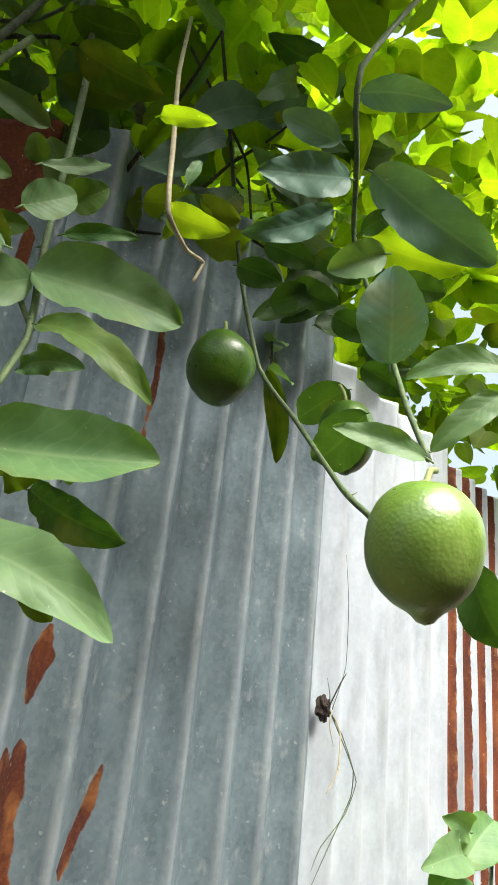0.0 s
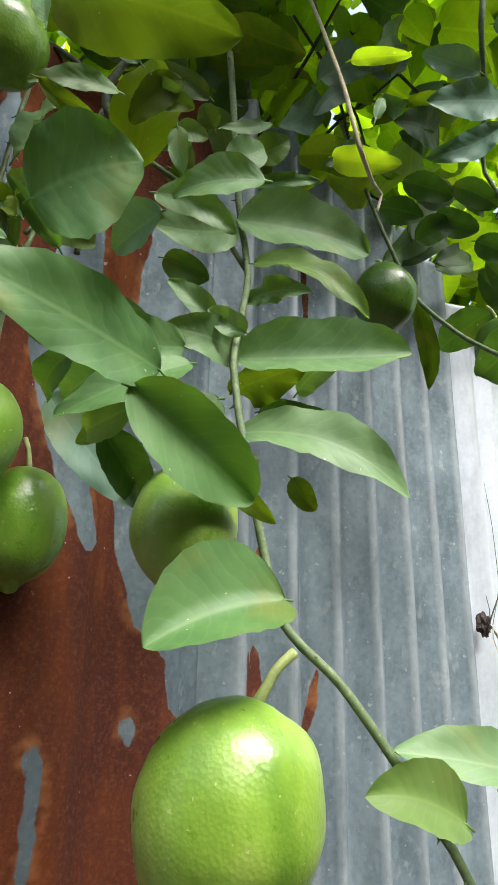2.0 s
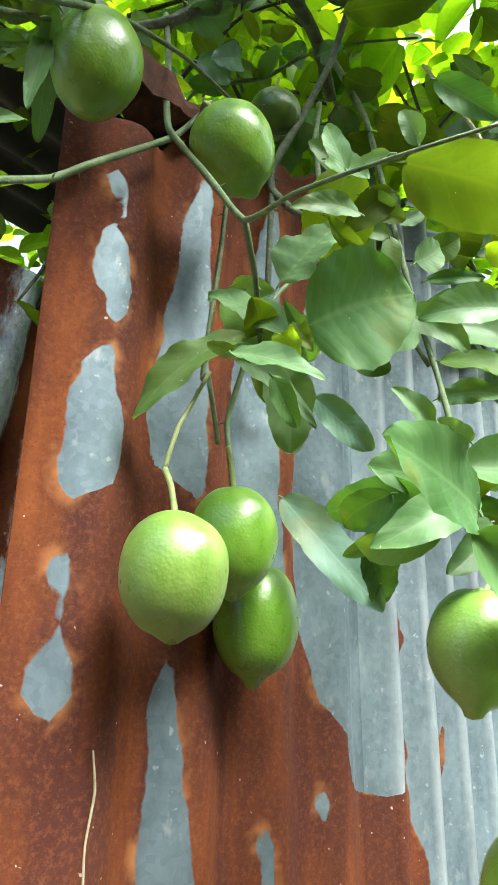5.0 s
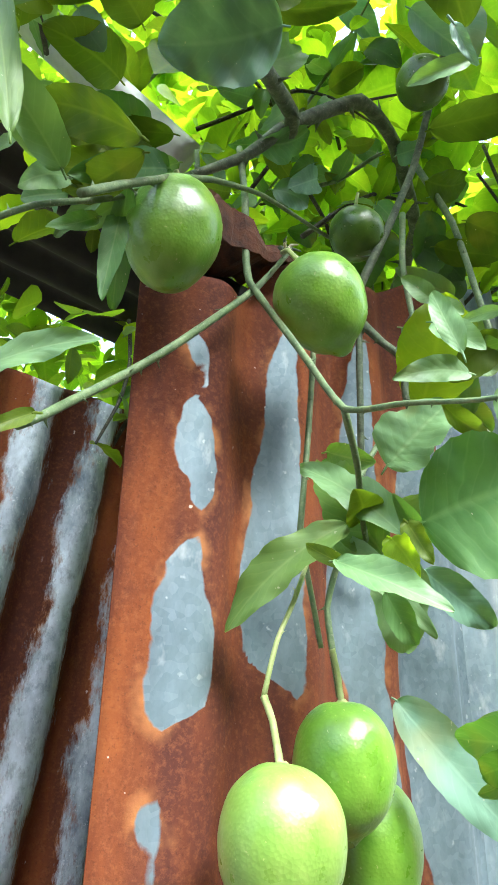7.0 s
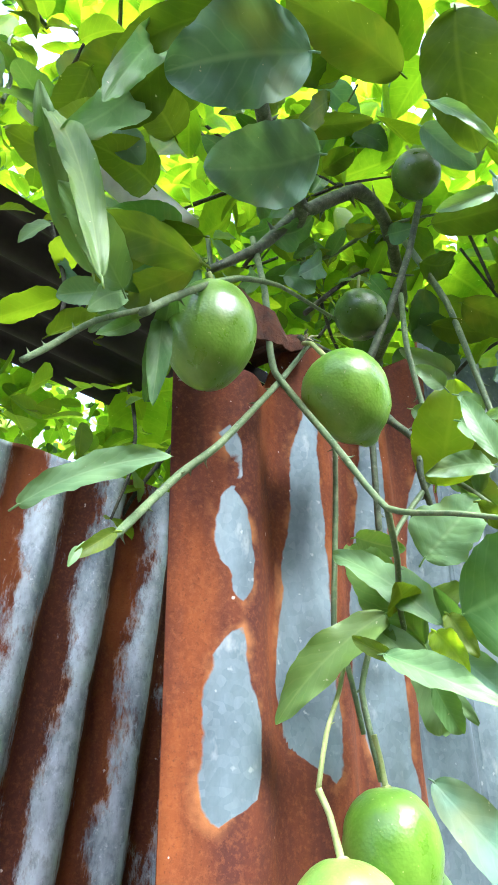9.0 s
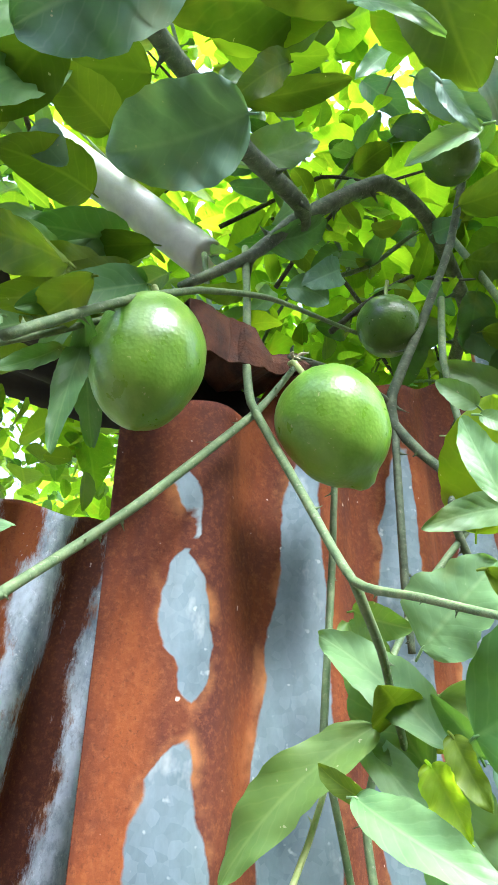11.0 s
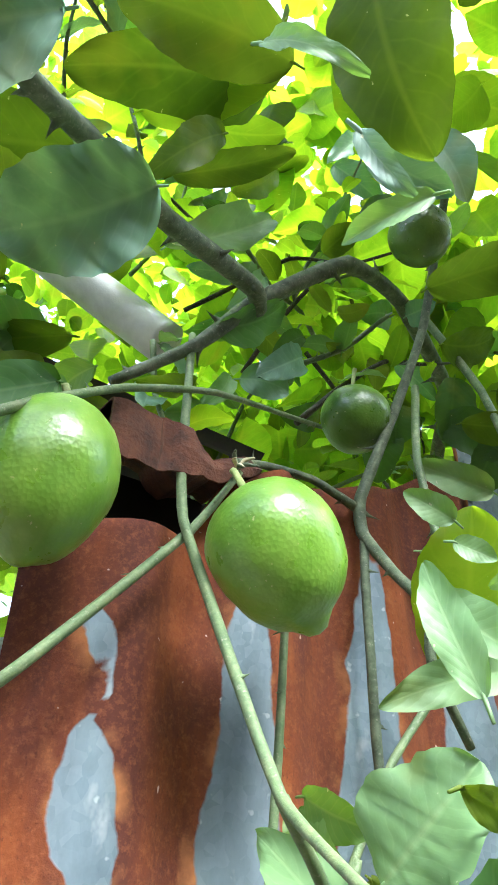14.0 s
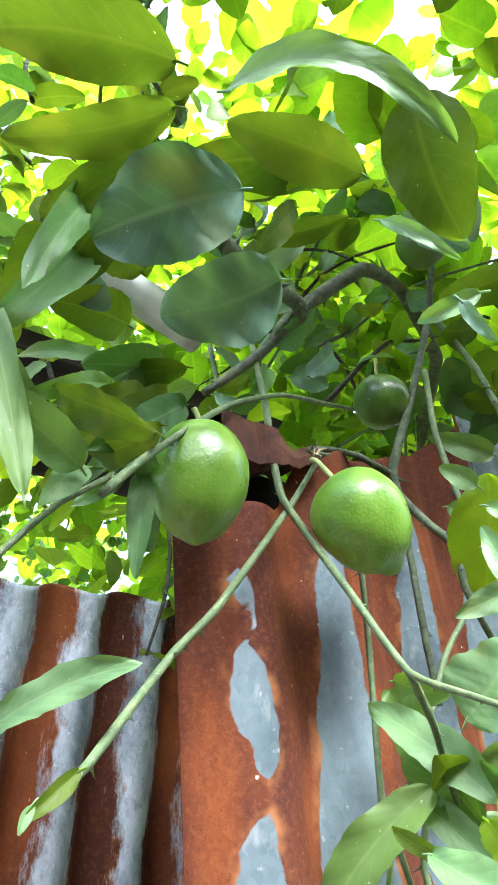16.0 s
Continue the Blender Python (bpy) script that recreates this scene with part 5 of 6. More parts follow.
leaf(side, LEAF_BLUE, (0.419, -0.301, 1.983), (0.339, -0.268, 1.946), 0.037, (-0.23, -0.91, -0.34), 0.05, 0.25, 0.00, 0.024)
leaf(side, LEAF_BLUE, (0.432, -0.279, 2.045), (0.390, -0.241, 2.066), 0.031, (-0.69, -0.47, -0.55), 0.05, 0.25, 0.00, 0.024)
leaf(side, LEAF_BLUE, (0.389, -0.307, 1.925), (0.331, -0.266, 1.881), 0.025, (-0.29, -0.86, -0.41), 0.05, 0.25, 0.00, 0.024)
leaf(side, LEAF_DARK, (0.422, -0.402, 1.647), (0.452, -0.413, 1.602), 0.031, (-0.77, -0.50, -0.41), 0.05, 0.30, 0.00, 0.024)
leaf(front, LEAF_OLIVE, (0.554, -0.121, 1.902), (0.610, -0.102, 1.810), 0.026, (-0.65, -0.56, -0.52), 0.04, 0.30, 0.00, 0.024)
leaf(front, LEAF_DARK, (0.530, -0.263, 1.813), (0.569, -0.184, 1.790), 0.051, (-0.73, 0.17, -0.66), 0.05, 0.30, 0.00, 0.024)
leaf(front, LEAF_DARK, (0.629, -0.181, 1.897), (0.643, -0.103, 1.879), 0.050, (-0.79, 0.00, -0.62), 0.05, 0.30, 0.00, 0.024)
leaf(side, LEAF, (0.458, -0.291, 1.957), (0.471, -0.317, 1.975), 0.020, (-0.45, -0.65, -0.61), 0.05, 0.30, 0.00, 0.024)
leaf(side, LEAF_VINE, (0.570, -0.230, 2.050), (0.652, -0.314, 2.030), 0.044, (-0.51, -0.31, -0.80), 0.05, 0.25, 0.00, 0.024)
# dark leaves added before the wall top in place of the shade there
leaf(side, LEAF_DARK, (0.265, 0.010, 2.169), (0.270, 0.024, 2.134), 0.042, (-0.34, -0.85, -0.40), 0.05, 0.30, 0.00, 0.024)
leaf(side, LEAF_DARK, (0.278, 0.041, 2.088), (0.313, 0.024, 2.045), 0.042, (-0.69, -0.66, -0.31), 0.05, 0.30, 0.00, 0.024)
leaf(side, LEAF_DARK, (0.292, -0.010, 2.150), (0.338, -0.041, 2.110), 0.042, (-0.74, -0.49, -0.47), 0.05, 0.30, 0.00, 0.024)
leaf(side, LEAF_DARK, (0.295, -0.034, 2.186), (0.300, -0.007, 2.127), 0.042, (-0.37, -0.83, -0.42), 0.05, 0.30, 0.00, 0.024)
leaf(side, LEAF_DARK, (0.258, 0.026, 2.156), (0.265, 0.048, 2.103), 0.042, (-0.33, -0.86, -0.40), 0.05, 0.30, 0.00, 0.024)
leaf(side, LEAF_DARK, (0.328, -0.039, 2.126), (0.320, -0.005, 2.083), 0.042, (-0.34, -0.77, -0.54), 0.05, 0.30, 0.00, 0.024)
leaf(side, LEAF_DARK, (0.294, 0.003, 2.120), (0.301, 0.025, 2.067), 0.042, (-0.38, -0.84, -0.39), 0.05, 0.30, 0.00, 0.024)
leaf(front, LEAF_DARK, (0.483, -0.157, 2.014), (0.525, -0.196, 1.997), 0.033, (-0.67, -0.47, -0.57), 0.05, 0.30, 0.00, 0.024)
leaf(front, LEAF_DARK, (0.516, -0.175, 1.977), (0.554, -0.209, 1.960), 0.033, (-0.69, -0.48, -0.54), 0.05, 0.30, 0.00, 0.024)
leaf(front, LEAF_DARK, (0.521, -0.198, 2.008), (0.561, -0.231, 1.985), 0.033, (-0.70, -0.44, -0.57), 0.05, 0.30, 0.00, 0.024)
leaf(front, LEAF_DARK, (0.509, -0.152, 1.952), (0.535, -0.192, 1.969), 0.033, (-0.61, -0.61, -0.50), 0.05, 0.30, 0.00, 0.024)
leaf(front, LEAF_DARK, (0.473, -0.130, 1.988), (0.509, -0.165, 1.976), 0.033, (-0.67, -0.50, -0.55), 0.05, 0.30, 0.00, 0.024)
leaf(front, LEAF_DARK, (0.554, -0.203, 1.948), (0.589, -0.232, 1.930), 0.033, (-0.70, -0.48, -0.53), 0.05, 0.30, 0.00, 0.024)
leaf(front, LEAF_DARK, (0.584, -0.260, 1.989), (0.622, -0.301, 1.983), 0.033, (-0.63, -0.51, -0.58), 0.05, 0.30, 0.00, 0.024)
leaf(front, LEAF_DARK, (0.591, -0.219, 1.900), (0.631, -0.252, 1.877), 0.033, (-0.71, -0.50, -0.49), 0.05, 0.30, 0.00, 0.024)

# ---- dark leaves and stems under the vine ----
inner = branch("branch", tree, [(0.493, -0.020, 2.440), (0.505, -0.040, 2.308), (0.523, -0.050, 2.200), (0.533, -0.060, 2.111)], [0.0026, 0.0026, 0.0024, 0.002], BARK_DARK, 4, 51)
inner = branch("branch", tree, [(0.437, -0.030, 2.341), (0.482, -0.050, 2.272), (0.537, -0.060, 2.216), (0.550, -0.070, 2.128)], [0.0022, 0.0022, 0.002, 0.0016], BARK_DARK, 4, 52)
inner = branch("branch", tree, [(0.514, -0.040, 2.402), (0.566, -0.060, 2.368), (0.590, -0.080, 2.345), (0.644, -0.100, 2.311)], [0.003, 0.003, 0.0028, 0.0024], BARK_DARK, 4, 53)
leaf(inner, LEAF_VINE, (0.502, -0.159, 2.145), (0.599, -0.187, 2.182), 0.041, (0.06, -0.71, -0.70), 0.06, 0.30, 0.00, 0.024)
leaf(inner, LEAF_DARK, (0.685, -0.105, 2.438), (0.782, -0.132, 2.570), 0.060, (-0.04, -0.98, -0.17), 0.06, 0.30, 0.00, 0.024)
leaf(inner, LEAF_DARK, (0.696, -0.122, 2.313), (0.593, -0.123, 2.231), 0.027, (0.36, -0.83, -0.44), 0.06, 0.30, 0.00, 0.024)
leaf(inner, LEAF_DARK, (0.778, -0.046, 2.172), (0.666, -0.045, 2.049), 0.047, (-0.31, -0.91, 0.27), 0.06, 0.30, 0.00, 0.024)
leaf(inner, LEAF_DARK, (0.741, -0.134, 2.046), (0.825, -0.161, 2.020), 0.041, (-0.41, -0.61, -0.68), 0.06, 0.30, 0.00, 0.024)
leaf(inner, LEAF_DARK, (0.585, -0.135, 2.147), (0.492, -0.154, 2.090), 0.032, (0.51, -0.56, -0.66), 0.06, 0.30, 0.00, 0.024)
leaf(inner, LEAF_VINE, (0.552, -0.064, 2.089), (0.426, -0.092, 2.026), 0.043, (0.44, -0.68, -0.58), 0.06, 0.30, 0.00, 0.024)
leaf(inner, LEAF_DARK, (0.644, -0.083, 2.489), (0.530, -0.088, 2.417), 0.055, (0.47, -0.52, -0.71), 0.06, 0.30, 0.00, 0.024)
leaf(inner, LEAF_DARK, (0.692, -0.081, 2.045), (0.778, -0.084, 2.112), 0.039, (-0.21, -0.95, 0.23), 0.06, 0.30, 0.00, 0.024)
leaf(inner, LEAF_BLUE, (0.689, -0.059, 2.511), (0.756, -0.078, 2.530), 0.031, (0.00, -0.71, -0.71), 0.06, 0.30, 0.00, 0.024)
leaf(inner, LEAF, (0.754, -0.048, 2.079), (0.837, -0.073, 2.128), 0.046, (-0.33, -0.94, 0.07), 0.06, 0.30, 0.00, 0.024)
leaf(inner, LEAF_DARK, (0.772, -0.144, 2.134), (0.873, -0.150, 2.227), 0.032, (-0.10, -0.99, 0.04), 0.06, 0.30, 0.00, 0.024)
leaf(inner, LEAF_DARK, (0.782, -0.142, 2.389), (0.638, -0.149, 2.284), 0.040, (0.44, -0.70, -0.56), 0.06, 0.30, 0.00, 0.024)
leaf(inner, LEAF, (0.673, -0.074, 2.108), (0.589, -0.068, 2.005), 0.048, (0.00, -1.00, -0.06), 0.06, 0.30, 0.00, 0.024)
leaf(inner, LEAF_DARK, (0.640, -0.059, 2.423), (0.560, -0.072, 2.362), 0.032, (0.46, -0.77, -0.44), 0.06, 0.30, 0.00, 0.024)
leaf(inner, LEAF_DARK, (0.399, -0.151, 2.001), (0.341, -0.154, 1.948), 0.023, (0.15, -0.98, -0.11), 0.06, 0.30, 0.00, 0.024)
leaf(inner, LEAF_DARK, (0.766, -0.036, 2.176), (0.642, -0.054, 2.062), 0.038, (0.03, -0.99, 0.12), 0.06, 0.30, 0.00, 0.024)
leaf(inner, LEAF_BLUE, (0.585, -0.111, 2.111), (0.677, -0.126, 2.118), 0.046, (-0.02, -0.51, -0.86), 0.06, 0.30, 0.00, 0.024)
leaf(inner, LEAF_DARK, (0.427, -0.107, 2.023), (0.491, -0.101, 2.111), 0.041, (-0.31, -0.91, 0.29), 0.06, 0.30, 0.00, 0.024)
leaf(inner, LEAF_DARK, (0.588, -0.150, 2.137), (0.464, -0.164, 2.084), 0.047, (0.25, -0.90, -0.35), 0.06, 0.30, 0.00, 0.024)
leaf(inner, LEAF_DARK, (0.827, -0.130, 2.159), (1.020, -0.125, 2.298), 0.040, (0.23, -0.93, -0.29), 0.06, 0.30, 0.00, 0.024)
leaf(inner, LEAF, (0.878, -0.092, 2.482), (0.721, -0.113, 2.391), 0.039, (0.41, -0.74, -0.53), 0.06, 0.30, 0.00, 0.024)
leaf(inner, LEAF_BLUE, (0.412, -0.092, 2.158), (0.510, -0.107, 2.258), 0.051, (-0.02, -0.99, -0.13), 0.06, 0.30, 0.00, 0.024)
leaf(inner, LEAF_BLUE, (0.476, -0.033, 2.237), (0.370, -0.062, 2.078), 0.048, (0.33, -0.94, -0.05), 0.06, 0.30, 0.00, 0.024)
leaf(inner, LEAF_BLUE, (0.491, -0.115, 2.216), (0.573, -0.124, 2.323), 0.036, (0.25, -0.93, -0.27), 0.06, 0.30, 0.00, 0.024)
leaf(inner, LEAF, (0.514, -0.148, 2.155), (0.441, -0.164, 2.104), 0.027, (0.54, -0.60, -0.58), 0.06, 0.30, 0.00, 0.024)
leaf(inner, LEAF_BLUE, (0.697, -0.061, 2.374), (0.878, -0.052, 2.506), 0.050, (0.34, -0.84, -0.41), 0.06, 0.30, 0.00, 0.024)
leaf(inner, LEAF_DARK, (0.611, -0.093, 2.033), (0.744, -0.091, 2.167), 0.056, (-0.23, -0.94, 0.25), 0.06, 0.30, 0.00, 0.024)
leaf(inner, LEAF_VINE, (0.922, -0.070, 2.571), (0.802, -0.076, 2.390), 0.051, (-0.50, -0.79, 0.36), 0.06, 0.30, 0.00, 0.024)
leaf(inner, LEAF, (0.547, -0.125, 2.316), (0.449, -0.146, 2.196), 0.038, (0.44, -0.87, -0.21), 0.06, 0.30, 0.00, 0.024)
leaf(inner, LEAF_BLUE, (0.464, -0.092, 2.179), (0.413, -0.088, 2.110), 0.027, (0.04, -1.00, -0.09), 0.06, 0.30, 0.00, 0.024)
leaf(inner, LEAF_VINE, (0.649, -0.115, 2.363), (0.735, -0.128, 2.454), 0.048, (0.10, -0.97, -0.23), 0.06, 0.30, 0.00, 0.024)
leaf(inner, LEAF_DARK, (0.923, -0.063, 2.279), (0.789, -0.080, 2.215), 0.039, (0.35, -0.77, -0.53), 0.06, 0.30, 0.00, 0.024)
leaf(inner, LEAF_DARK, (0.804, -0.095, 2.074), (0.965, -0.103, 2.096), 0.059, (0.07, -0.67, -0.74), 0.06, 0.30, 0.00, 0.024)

# ---- dark leaves over the wall ----
leaf(limb, LEAF, (0.159, 0.094, 2.567), (0.181, 0.066, 2.543), 0.030, (-0.86, -0.34, -0.39), 0.06, 0.30, 0.00, 0.024)
leaf(limb, LEAF_DARK, (0.477, 0.160, 2.761), (0.368, 0.128, 2.617), 0.034, (0.54, -0.81, -0.23), 0.06, 0.30, 0.00, 0.024)
leaf(limb, LEAF_DARK, (0.113, 0.065, 2.383), (0.077, 0.068, 2.388), 0.018, (-0.16, -0.55, -0.82), 0.06, 0.30, 0.00, 0.024)
leaf(limb, LEAF_YOUNG, (0.156, 0.093, 2.280), (0.196, 0.089, 2.246), 0.028, (-0.58, -0.55, -0.61), 0.06, 0.30, 0.00, 0.024)
leaf(limb, LEAF_BLUE, (0.089, 0.015, 2.116), (0.131, 0.008, 2.118), 0.030, (-0.14, -0.92, -0.37), 0.06, 0.30, 0.00, 0.024)
leaf(limb, LEAF_DARK, (0.127, 0.050, 2.499), (0.176, 0.044, 2.532), 0.030, (0.25, -0.81, -0.53), 0.06, 0.30, 0.00, 0.024)
leaf(limb, LEAF, (0.123, 0.059, 2.242), (0.052, 0.032, 2.159), 0.027, (0.63, -0.71, -0.31), 0.06, 0.30, 0.00, 0.024)
leaf(limb, LEAF, (0.114, 0.114, 2.600), (0.046, 0.103, 2.435), 0.035, (0.30, -0.95, -0.06), 0.06, 0.30, 0.00, 0.024)
leaf(limb, LEAF_BLUE, (0.150, 0.092, 2.474), (0.097, 0.076, 2.365), 0.024, (-0.10, -0.98, 0.19), 0.06, 0.30, 0.00, 0.024)
leaf(limb, LEAF, (0.093, 0.073, 2.123), (0.061, 0.080, 2.112), 0.022, (0.05, -0.76, -0.64), 0.06, 0.30, 0.00, 0.024)
leaf(limb, LEAF, (0.337, 0.058, 2.366), (0.285, 0.059, 2.336), 0.036, (0.25, -0.86, -0.45), 0.06, 0.30, 0.00, 0.024)
leaf(limb, LEAF_BLUE, (0.292, 0.003, 2.295), (0.288, -0.036, 2.278), 0.028, (-0.73, 0.35, -0.59), 0.06, 0.30, 0.00, 0.024)
leaf(limb, LEAF_YOUNG, (0.348, 0.083, 2.632), (0.465, 0.079, 2.686), 0.050, (0.41, -0.19, -0.89), 0.06, 0.30, 0.00, 0.024)
leaf(limb, LEAF_DARK, (0.161, 0.106, 2.211), (0.234, 0.102, 2.270), 0.028, (0.30, -0.85, -0.43), 0.06, 0.30, 0.00, 0.024)
leaf(limb, LEAF_YOUNG, (0.555, 0.157, 2.692), (0.739, 0.143, 2.762), 0.074, (0.12, -0.87, -0.48), 0.06, 0.30, 0.00, 0.024)
leaf(limb, LEAF_BLUE, (0.151, 0.012, 2.169), (0.094, -0.003, 2.109), 0.030, (0.38, -0.92, -0.13), 0.06, 0.30, 0.00, 0.024)
leaf(limb, LEAF_BLUE, (0.332, 0.113, 2.744), (0.398, 0.084, 2.666), 0.048, (-0.74, -0.51, -0.44), 0.06, 0.30, 0.00, 0.024)
leaf(limb, LEAF_YOUNG, (0.083, 0.071, 2.147), (0.017, 0.046, 2.101), 0.020, (0.59, -0.63, -0.50), 0.06, 0.30, 0.00, 0.024)
leaf(limb, LEAF, (0.461, 0.125, 2.713), (0.339, 0.105, 2.611), 0.035, (0.46, -0.80, -0.39), 0.06, 0.30, 0.00, 0.024)
leaf(limb, LEAF_BLUE, (0.138, 0.130, 2.419), (0.082, 0.134, 2.411), 0.036, (0.13, -0.24, -0.96), 0.06, 0.30, 0.00, 0.024)
leaf(limb, LEAF, (0.057, 0.001, 2.140), (0.124, -0.002, 2.206), 0.035, (0.50, -0.68, -0.54), 0.06, 0.30, 0.00, 0.024)
leaf(limb, LEAF, (0.136, 0.101, 2.204), (0.096, 0.086, 2.136), 0.021, (0.02, -0.98, 0.21), 0.06, 0.30, 0.00, 0.024)
leaf(limb, LEAF_DARK, (0.179, 0.039, 2.230), (0.147, 0.048, 2.195), 0.020, (-0.06, -0.98, -0.20), 0.06, 0.30, 0.00, 0.024)
leaf(limb, LEAF_BLUE, (0.161, 0.129, 2.392), (0.084, 0.099, 2.317), 0.030, (0.70, -0.48, -0.53), 0.06, 0.30, 0.00, 0.024)
leaf(limb, LEAF_YOUNG, (0.189, 0.000, 2.234), (0.190, -0.035, 2.216), 0.020, (-0.48, 0.39, -0.78), 0.06, 0.30, 0.00, 0.024)
leaf(limb, LEAF_DARK, (0.278, 0.025, 2.494), (0.304, -0.007, 2.449), 0.037, (-0.89, -0.39, -0.24), 0.06, 0.30, 0.00, 0.024)
leaf(limb, LEAF_YOUNG, (0.315, 0.111, 2.329), (0.255, 0.086, 2.297), 0.024, (0.56, -0.48, -0.68), 0.06, 0.30, 0.00, 0.024)
leaf(limb, LEAF_DARK, (0.288, 0.103, 2.501), (0.246, 0.109, 2.525), 0.036, (-0.50, -0.47, -0.73), 0.06, 0.30, 0.00, 0.024)
leaf(limb, LEAF_YOUNG, (0.184, 0.077, 2.555), (0.115, 0.073, 2.440), 0.032, (0.53, -0.80, -0.28), 0.06, 0.30, 0.00, 0.024)
leaf(limb, LEAF_DARK, (0.150, 0.013, 2.491), (0.064, -0.020, 2.329), 0.020, (0.36, -0.93, 0.00), 0.06, 0.30, 0.00, 0.024)
leaf(limb, LEAF, (0.436, 0.137, 2.400), (0.456, 0.102, 2.324), 0.030, (-0.89, -0.46, -0.02), 0.06, 0.30, 0.00, 0.024)
leaf(limb, LEAF_DARK, (0.147, 0.133, 2.537), (0.077, 0.098, 2.418), 0.021, (0.35, -0.94, 0.07), 0.06, 0.30, 0.00, 0.024)
leaf(limb, LEAF_DARK, (0.409, 0.058, 2.643), (0.268, 0.022, 2.453), 0.030, (0.38, -0.92, -0.11), 0.06, 0.30, 0.00, 0.024)
leaf(limb, LEAF, (0.164, 0.113, 2.341), (0.214, 0.095, 2.297), 0.031, (-0.67, -0.49, -0.56), 0.06, 0.30, 0.00, 0.024)
leaf(limb, LEAF_DARK, (0.245, 0.095, 2.204), (0.193, 0.094, 2.176), 0.030, (0.26, -0.85, -0.45), 0.06, 0.30, 0.00, 0.024)
leaf(limb, LEAF_YOUNG, (0.230, 0.054, 2.400), (0.253, 0.015, 2.426), 0.035, (-0.33, -0.66, -0.68), 0.06, 0.30, 0.00, 0.024)
leaf(limb, LEAF_BLUE, (0.129, 0.034, 2.274), (0.085, 0.028, 2.202), 0.026, (0.38, -0.91, -0.15), 0.06, 0.30, 0.00, 0.024)
leaf(limb, LEAF_YOUNG, (0.125, 0.116, 2.599), (0.057, 0.094, 2.496), 0.027, (0.53, -0.83, -0.18), 0.06, 0.30, 0.00, 0.024)
leaf(limb, LEAF_BLUE, (0.426, 0.122, 2.927), (0.342, 0.130, 2.788), 0.045, (-0.17, -0.98, 0.05), 0.06, 0.30, 0.00, 0.024)
leaf(limb, LEAF_BLUE, (0.574, 0.052, 2.943), (0.443, 0.050, 2.721), 0.043, (-0.20, -0.97, 0.12), 0.06, 0.30, 0.00, 0.024)

# ---- the vine with its pale stalk ----
vine = tagged(empty("vine", (0.3, -0.2, 2.2)), "climbing vine with a pale dry stalk and yellow-green leaves", "vine")
vine.matrix_world = Matrix.Identity(4)
runner = branch("branch", vine, [(0.376, -0.100, 2.276), (0.320, -0.170, 2.094), (0.297, -0.210, 1.971), (0.288, -0.230, 1.886), (0.320, -0.220, 1.876), (0.349, -0.210, 1.886), (0.341, -0.210, 1.863)], [0.0022, 0.0022, 0.0022, 0.0022, 0.0018, 0.0015, 0.0012], DRY, 0, 31)
leaf(runner, LEAF_VINE, (0.342, -0.162, 1.954), (0.352, -0.229, 1.910), 0.028, (-0.89, 0.15, -0.43), 0.05, 0.25, 0.00, 0.024)
leaf(runner, LEAF_VINE, (0.251, -0.250, 1.933), (0.261, -0.297, 1.909), 0.014, (-0.72, 0.19, -0.66), 0.05, 0.30, 0.00, 0.024)
leaf(runner, LEAF_OLIVE, (0.260, -0.090, 2.117), (0.327, -0.141, 2.089), 0.042, (-0.57, -0.30, -0.77), 0.05, 0.25, 0.00, 0.024)
leaf(runner, LEAF_OLIVE, (0.265, -0.049, 2.201), (0.344, -0.055, 2.249), 0.043, (0.35, -0.66, -0.66), 0.05, 0.25, 0.00, 0.024)
leaf(runner, LEAF_PALE, (0.287, -0.247, 1.902), (0.292, -0.253, 1.925), 0.010, (-0.58, -0.81, -0.06), 0.05, 0.30, 0.00, 0.024)

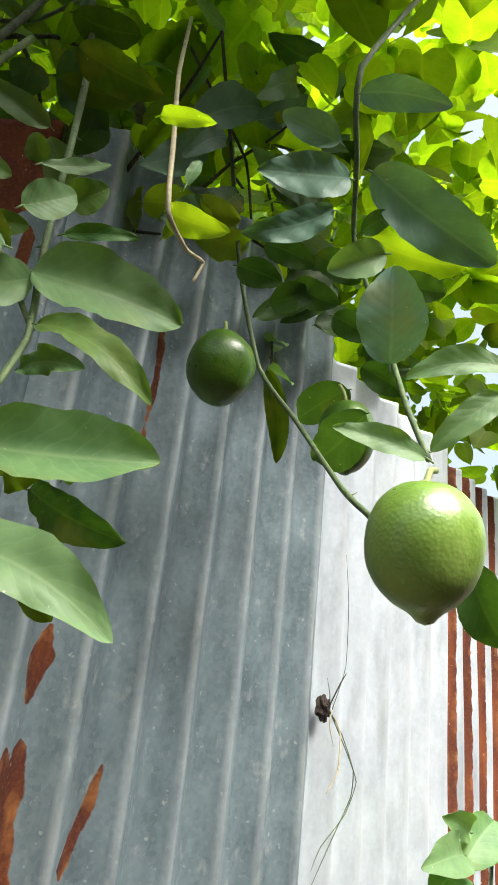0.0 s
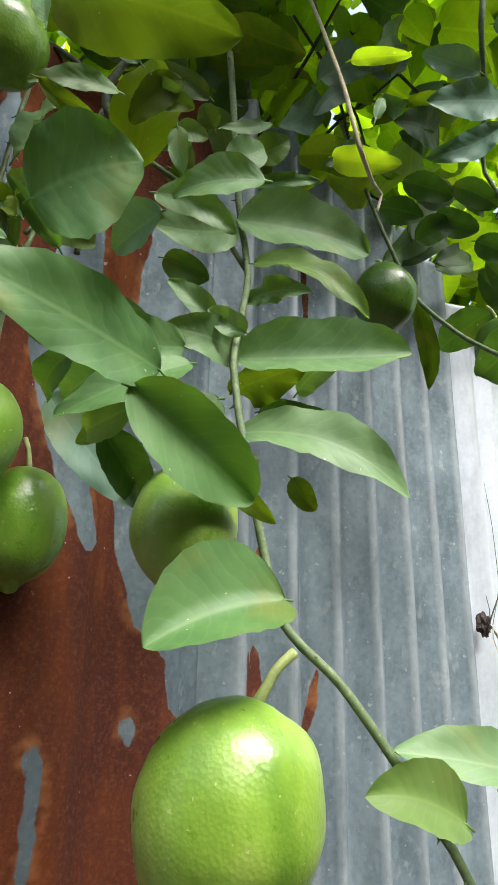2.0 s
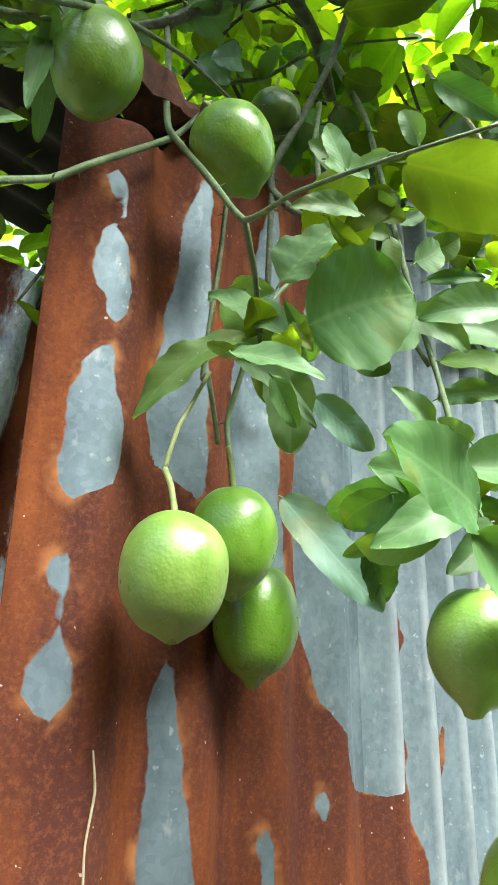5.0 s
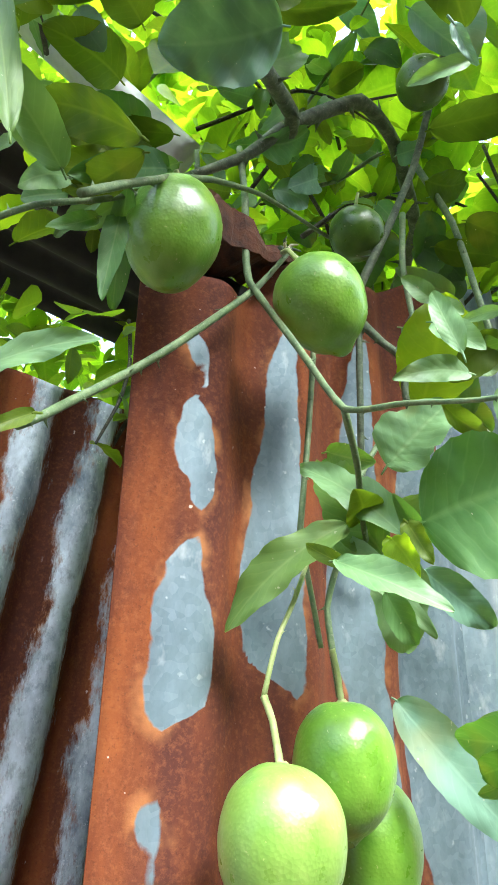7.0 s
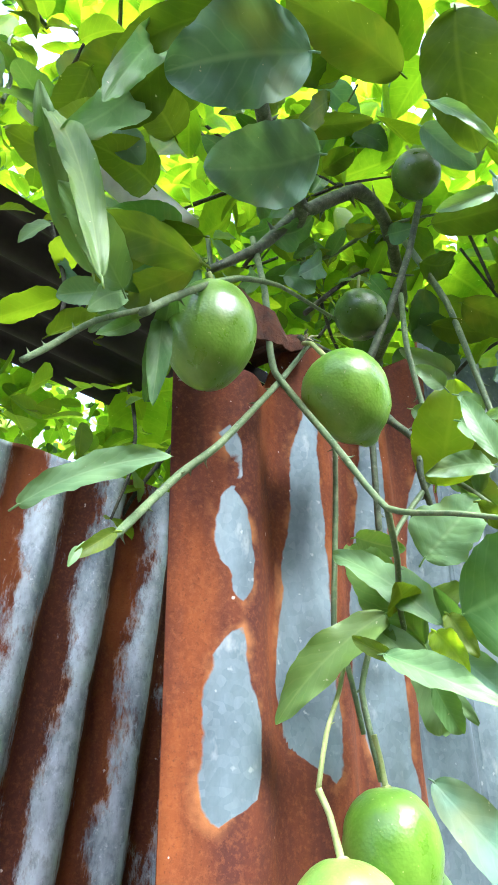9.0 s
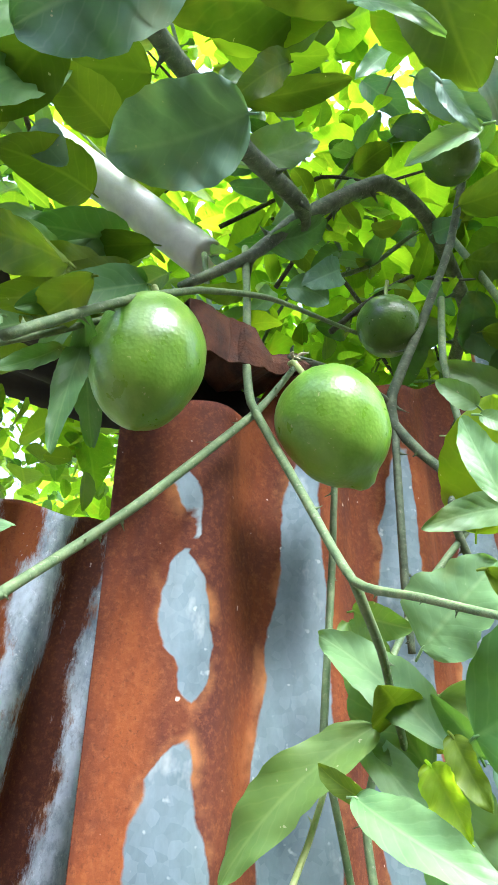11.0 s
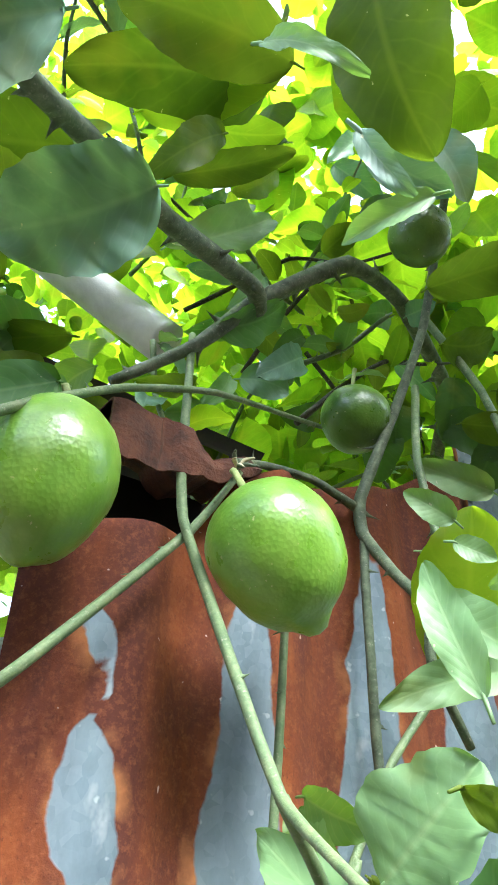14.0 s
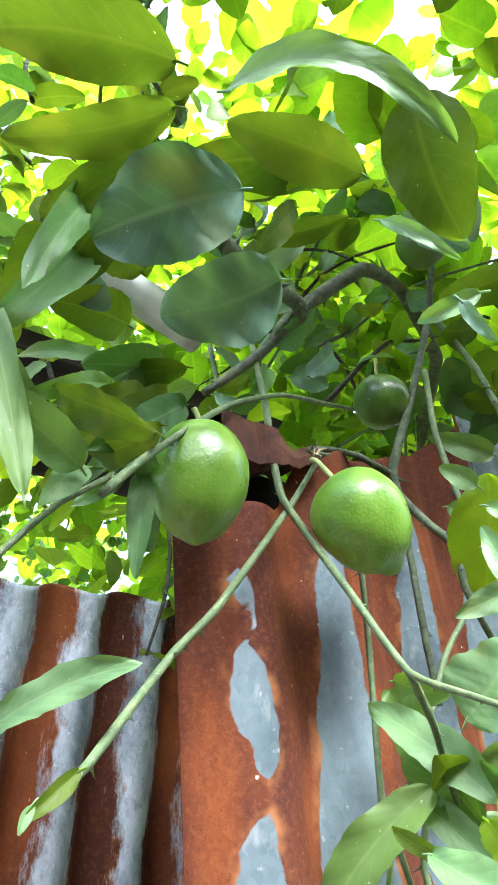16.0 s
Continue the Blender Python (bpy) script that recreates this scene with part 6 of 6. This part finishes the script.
# ---- small things on and by the wall ----
def mud_tangle(at):
    """A clot of dried mud on the seam with loops of dead tendril."""
    root = empty("dried_tangle", at)
    bm = bmesh.new()
    bmesh.ops.create_icosphere(bm, subdivisions=3, radius=0.013)
    for v in bm.verts:
        v.co *= 1 + 0.55 * noise.noise(v.co * 190) + 0.25 * noise.noise(v.co * 520)
        v.co.z *= 1.25
        v.co.y *= 0.7
    me = bpy.data.meshes.new("clot")
    bm.to_mesh(me)
    bm.free()
    me.materials.append(TANGLE)
    new("clot", me).parent = root
    for pts, r, mat in (([(0, -0.01, 0.0), (0.02, -0.02, -0.03), (0.055, -0.02, -0.075), (0.06, -0.015, -0.11), (0.02, -0.012, -0.16), (-0.03, -0.012, -0.215)], 0.0009, BARK),
                        ([(0, -0.01, 0.0), (0.03, -0.022, -0.05), (0.065, -0.02, -0.09), (0.045, -0.016, -0.13), (-0.005, -0.012, -0.165), (-0.025, -0.012, -0.19)], 0.0008, BARK),
                        ([(0.012, -0.012, -0.01), (0.0, -0.03, -0.03), (-0.035, -0.05, -0.07), (-0.06, -0.05, -0.095)], 0.0014, DRY),
                        ([(0, -0.01, 0.005), (0.012, -0.018, 0.035), (0.024, -0.02, 0.05)], 0.0012, BARK_DARK),
                        ([(0, -0.01, 0.005), (-0.01, -0.016, 0.02), (-0.022, -0.018, 0.04)], 0.0007, BARK),
                        ([(0.004, -0.012, 0.0), (0.03, -0.015, 0.06), (0.034, -0.012, 0.15), (0.02, -0.012, 0.22)], 0.0006, BARK),
                        ([(0.004, -0.012, 0.0), (-0.01, -0.018, -0.02), (0.0, -0.02, -0.045)], 0.001, DRY)):
        v, f, _, _ = tube(pts, [r, *[r * 0.9] * (len(pts) - 2), r * 0.4], 5, 6)
        mesh_object("tendril", v, f, mat, root)
    return tagged(root, "clot of dried mud with dead tendrils on the wall", "debris")


mud_tangle((0.879, -0.014, 1.549))
tv, tf, _, _ = tube([(0.010, -0.013, 1.49), (0.013, -0.014, 1.468), (0.009, -0.014, 1.44), (0.011, -0.013, 1.41), (0.006, -0.013, 1.37)], [0.0006, 0.0009, 0.0007, 0.0009, 0.0005], 5, 5)
tagged(mesh_object("web_strand", tv, tf, DRY), "white thread of cobweb hanging on the rusty sheet", "cobweb")

# ---- low plant before the striped sheet ----
weed = tagged(empty("weed", (1.15, -0.12, 0.0)), "tall pale-leaved weed standing before the striped sheet", "plant")
weed.matrix_world = Matrix.Identity(4)
weed_stem = branch("branch", weed, [(1.150, -0.120, 0.000), (1.140, -0.130, 0.500), (1.160, -0.120, 1.000), (1.170, -0.140, 1.380), (1.057, -0.150, 1.411)], [0.006, 0.005, 0.004, 0.003, 0.002], STEM, 0, 41)
leaf(weed_stem, LEAF_PALE, (1.036, -0.150, 1.373), (1.128, -0.160, 1.422), 0.060, (-0.38, -0.73, 0.57), 0.06, 0.40, 0.00, 0.024)
leaf(weed_stem, LEAF_PALE, (1.057, -0.150, 1.411), (0.965, -0.150, 1.437), 0.038, (-0.08, -0.95, -0.30), 0.06, 0.40, 0.00, 0.024)
leaf(weed_stem, LEAF_PALE, (1.036, -0.150, 1.386), (0.901, -0.160, 1.388), 0.054, (0.07, -0.91, 0.41), 0.06, 0.40, 0.00, 0.024)
leaf(weed_stem, LEAF, (1.026, -0.150, 1.364), (0.908, -0.160, 1.347), 0.049, (-0.04, -0.70, 0.71), 0.06, 0.40, 0.00, 0.024)
leaf(weed_stem, LEAF_YOUNG, (1.081, -0.140, 1.383), (1.242, -0.130, 1.371), 0.038, (0.08, -0.97, 0.25), 0.06, 0.40, 0.00, 0.024)

# ---- foliage further off ----
foliage("vine_foliage", 3000, (1.25, 0.45, 2.85), (1.0, 0.75, 0.60), 0.095, LEAF_VINE, 21, "bright yellow-green broad vine leaves against the light", "foliage", 0.5, True)
foliage("tree_foliage", 5700, (0.75, 1.0, 2.75), (1.3, 0.75, 0.75), 0.052, LEAF_FAR, 22, "dense small green lemon leaves in backlight", "foliage")
# unseen leaves overhead, added to keep sun off the upper wall
foliage("crown_foliage", 2300, (0.10, -0.50, 2.94), (0.64, 0.26, 0.18), 0.075, LEAF_YOUNG, 25, "green lemon leaves of the crown, added out of view to shade the wall", "foliage")
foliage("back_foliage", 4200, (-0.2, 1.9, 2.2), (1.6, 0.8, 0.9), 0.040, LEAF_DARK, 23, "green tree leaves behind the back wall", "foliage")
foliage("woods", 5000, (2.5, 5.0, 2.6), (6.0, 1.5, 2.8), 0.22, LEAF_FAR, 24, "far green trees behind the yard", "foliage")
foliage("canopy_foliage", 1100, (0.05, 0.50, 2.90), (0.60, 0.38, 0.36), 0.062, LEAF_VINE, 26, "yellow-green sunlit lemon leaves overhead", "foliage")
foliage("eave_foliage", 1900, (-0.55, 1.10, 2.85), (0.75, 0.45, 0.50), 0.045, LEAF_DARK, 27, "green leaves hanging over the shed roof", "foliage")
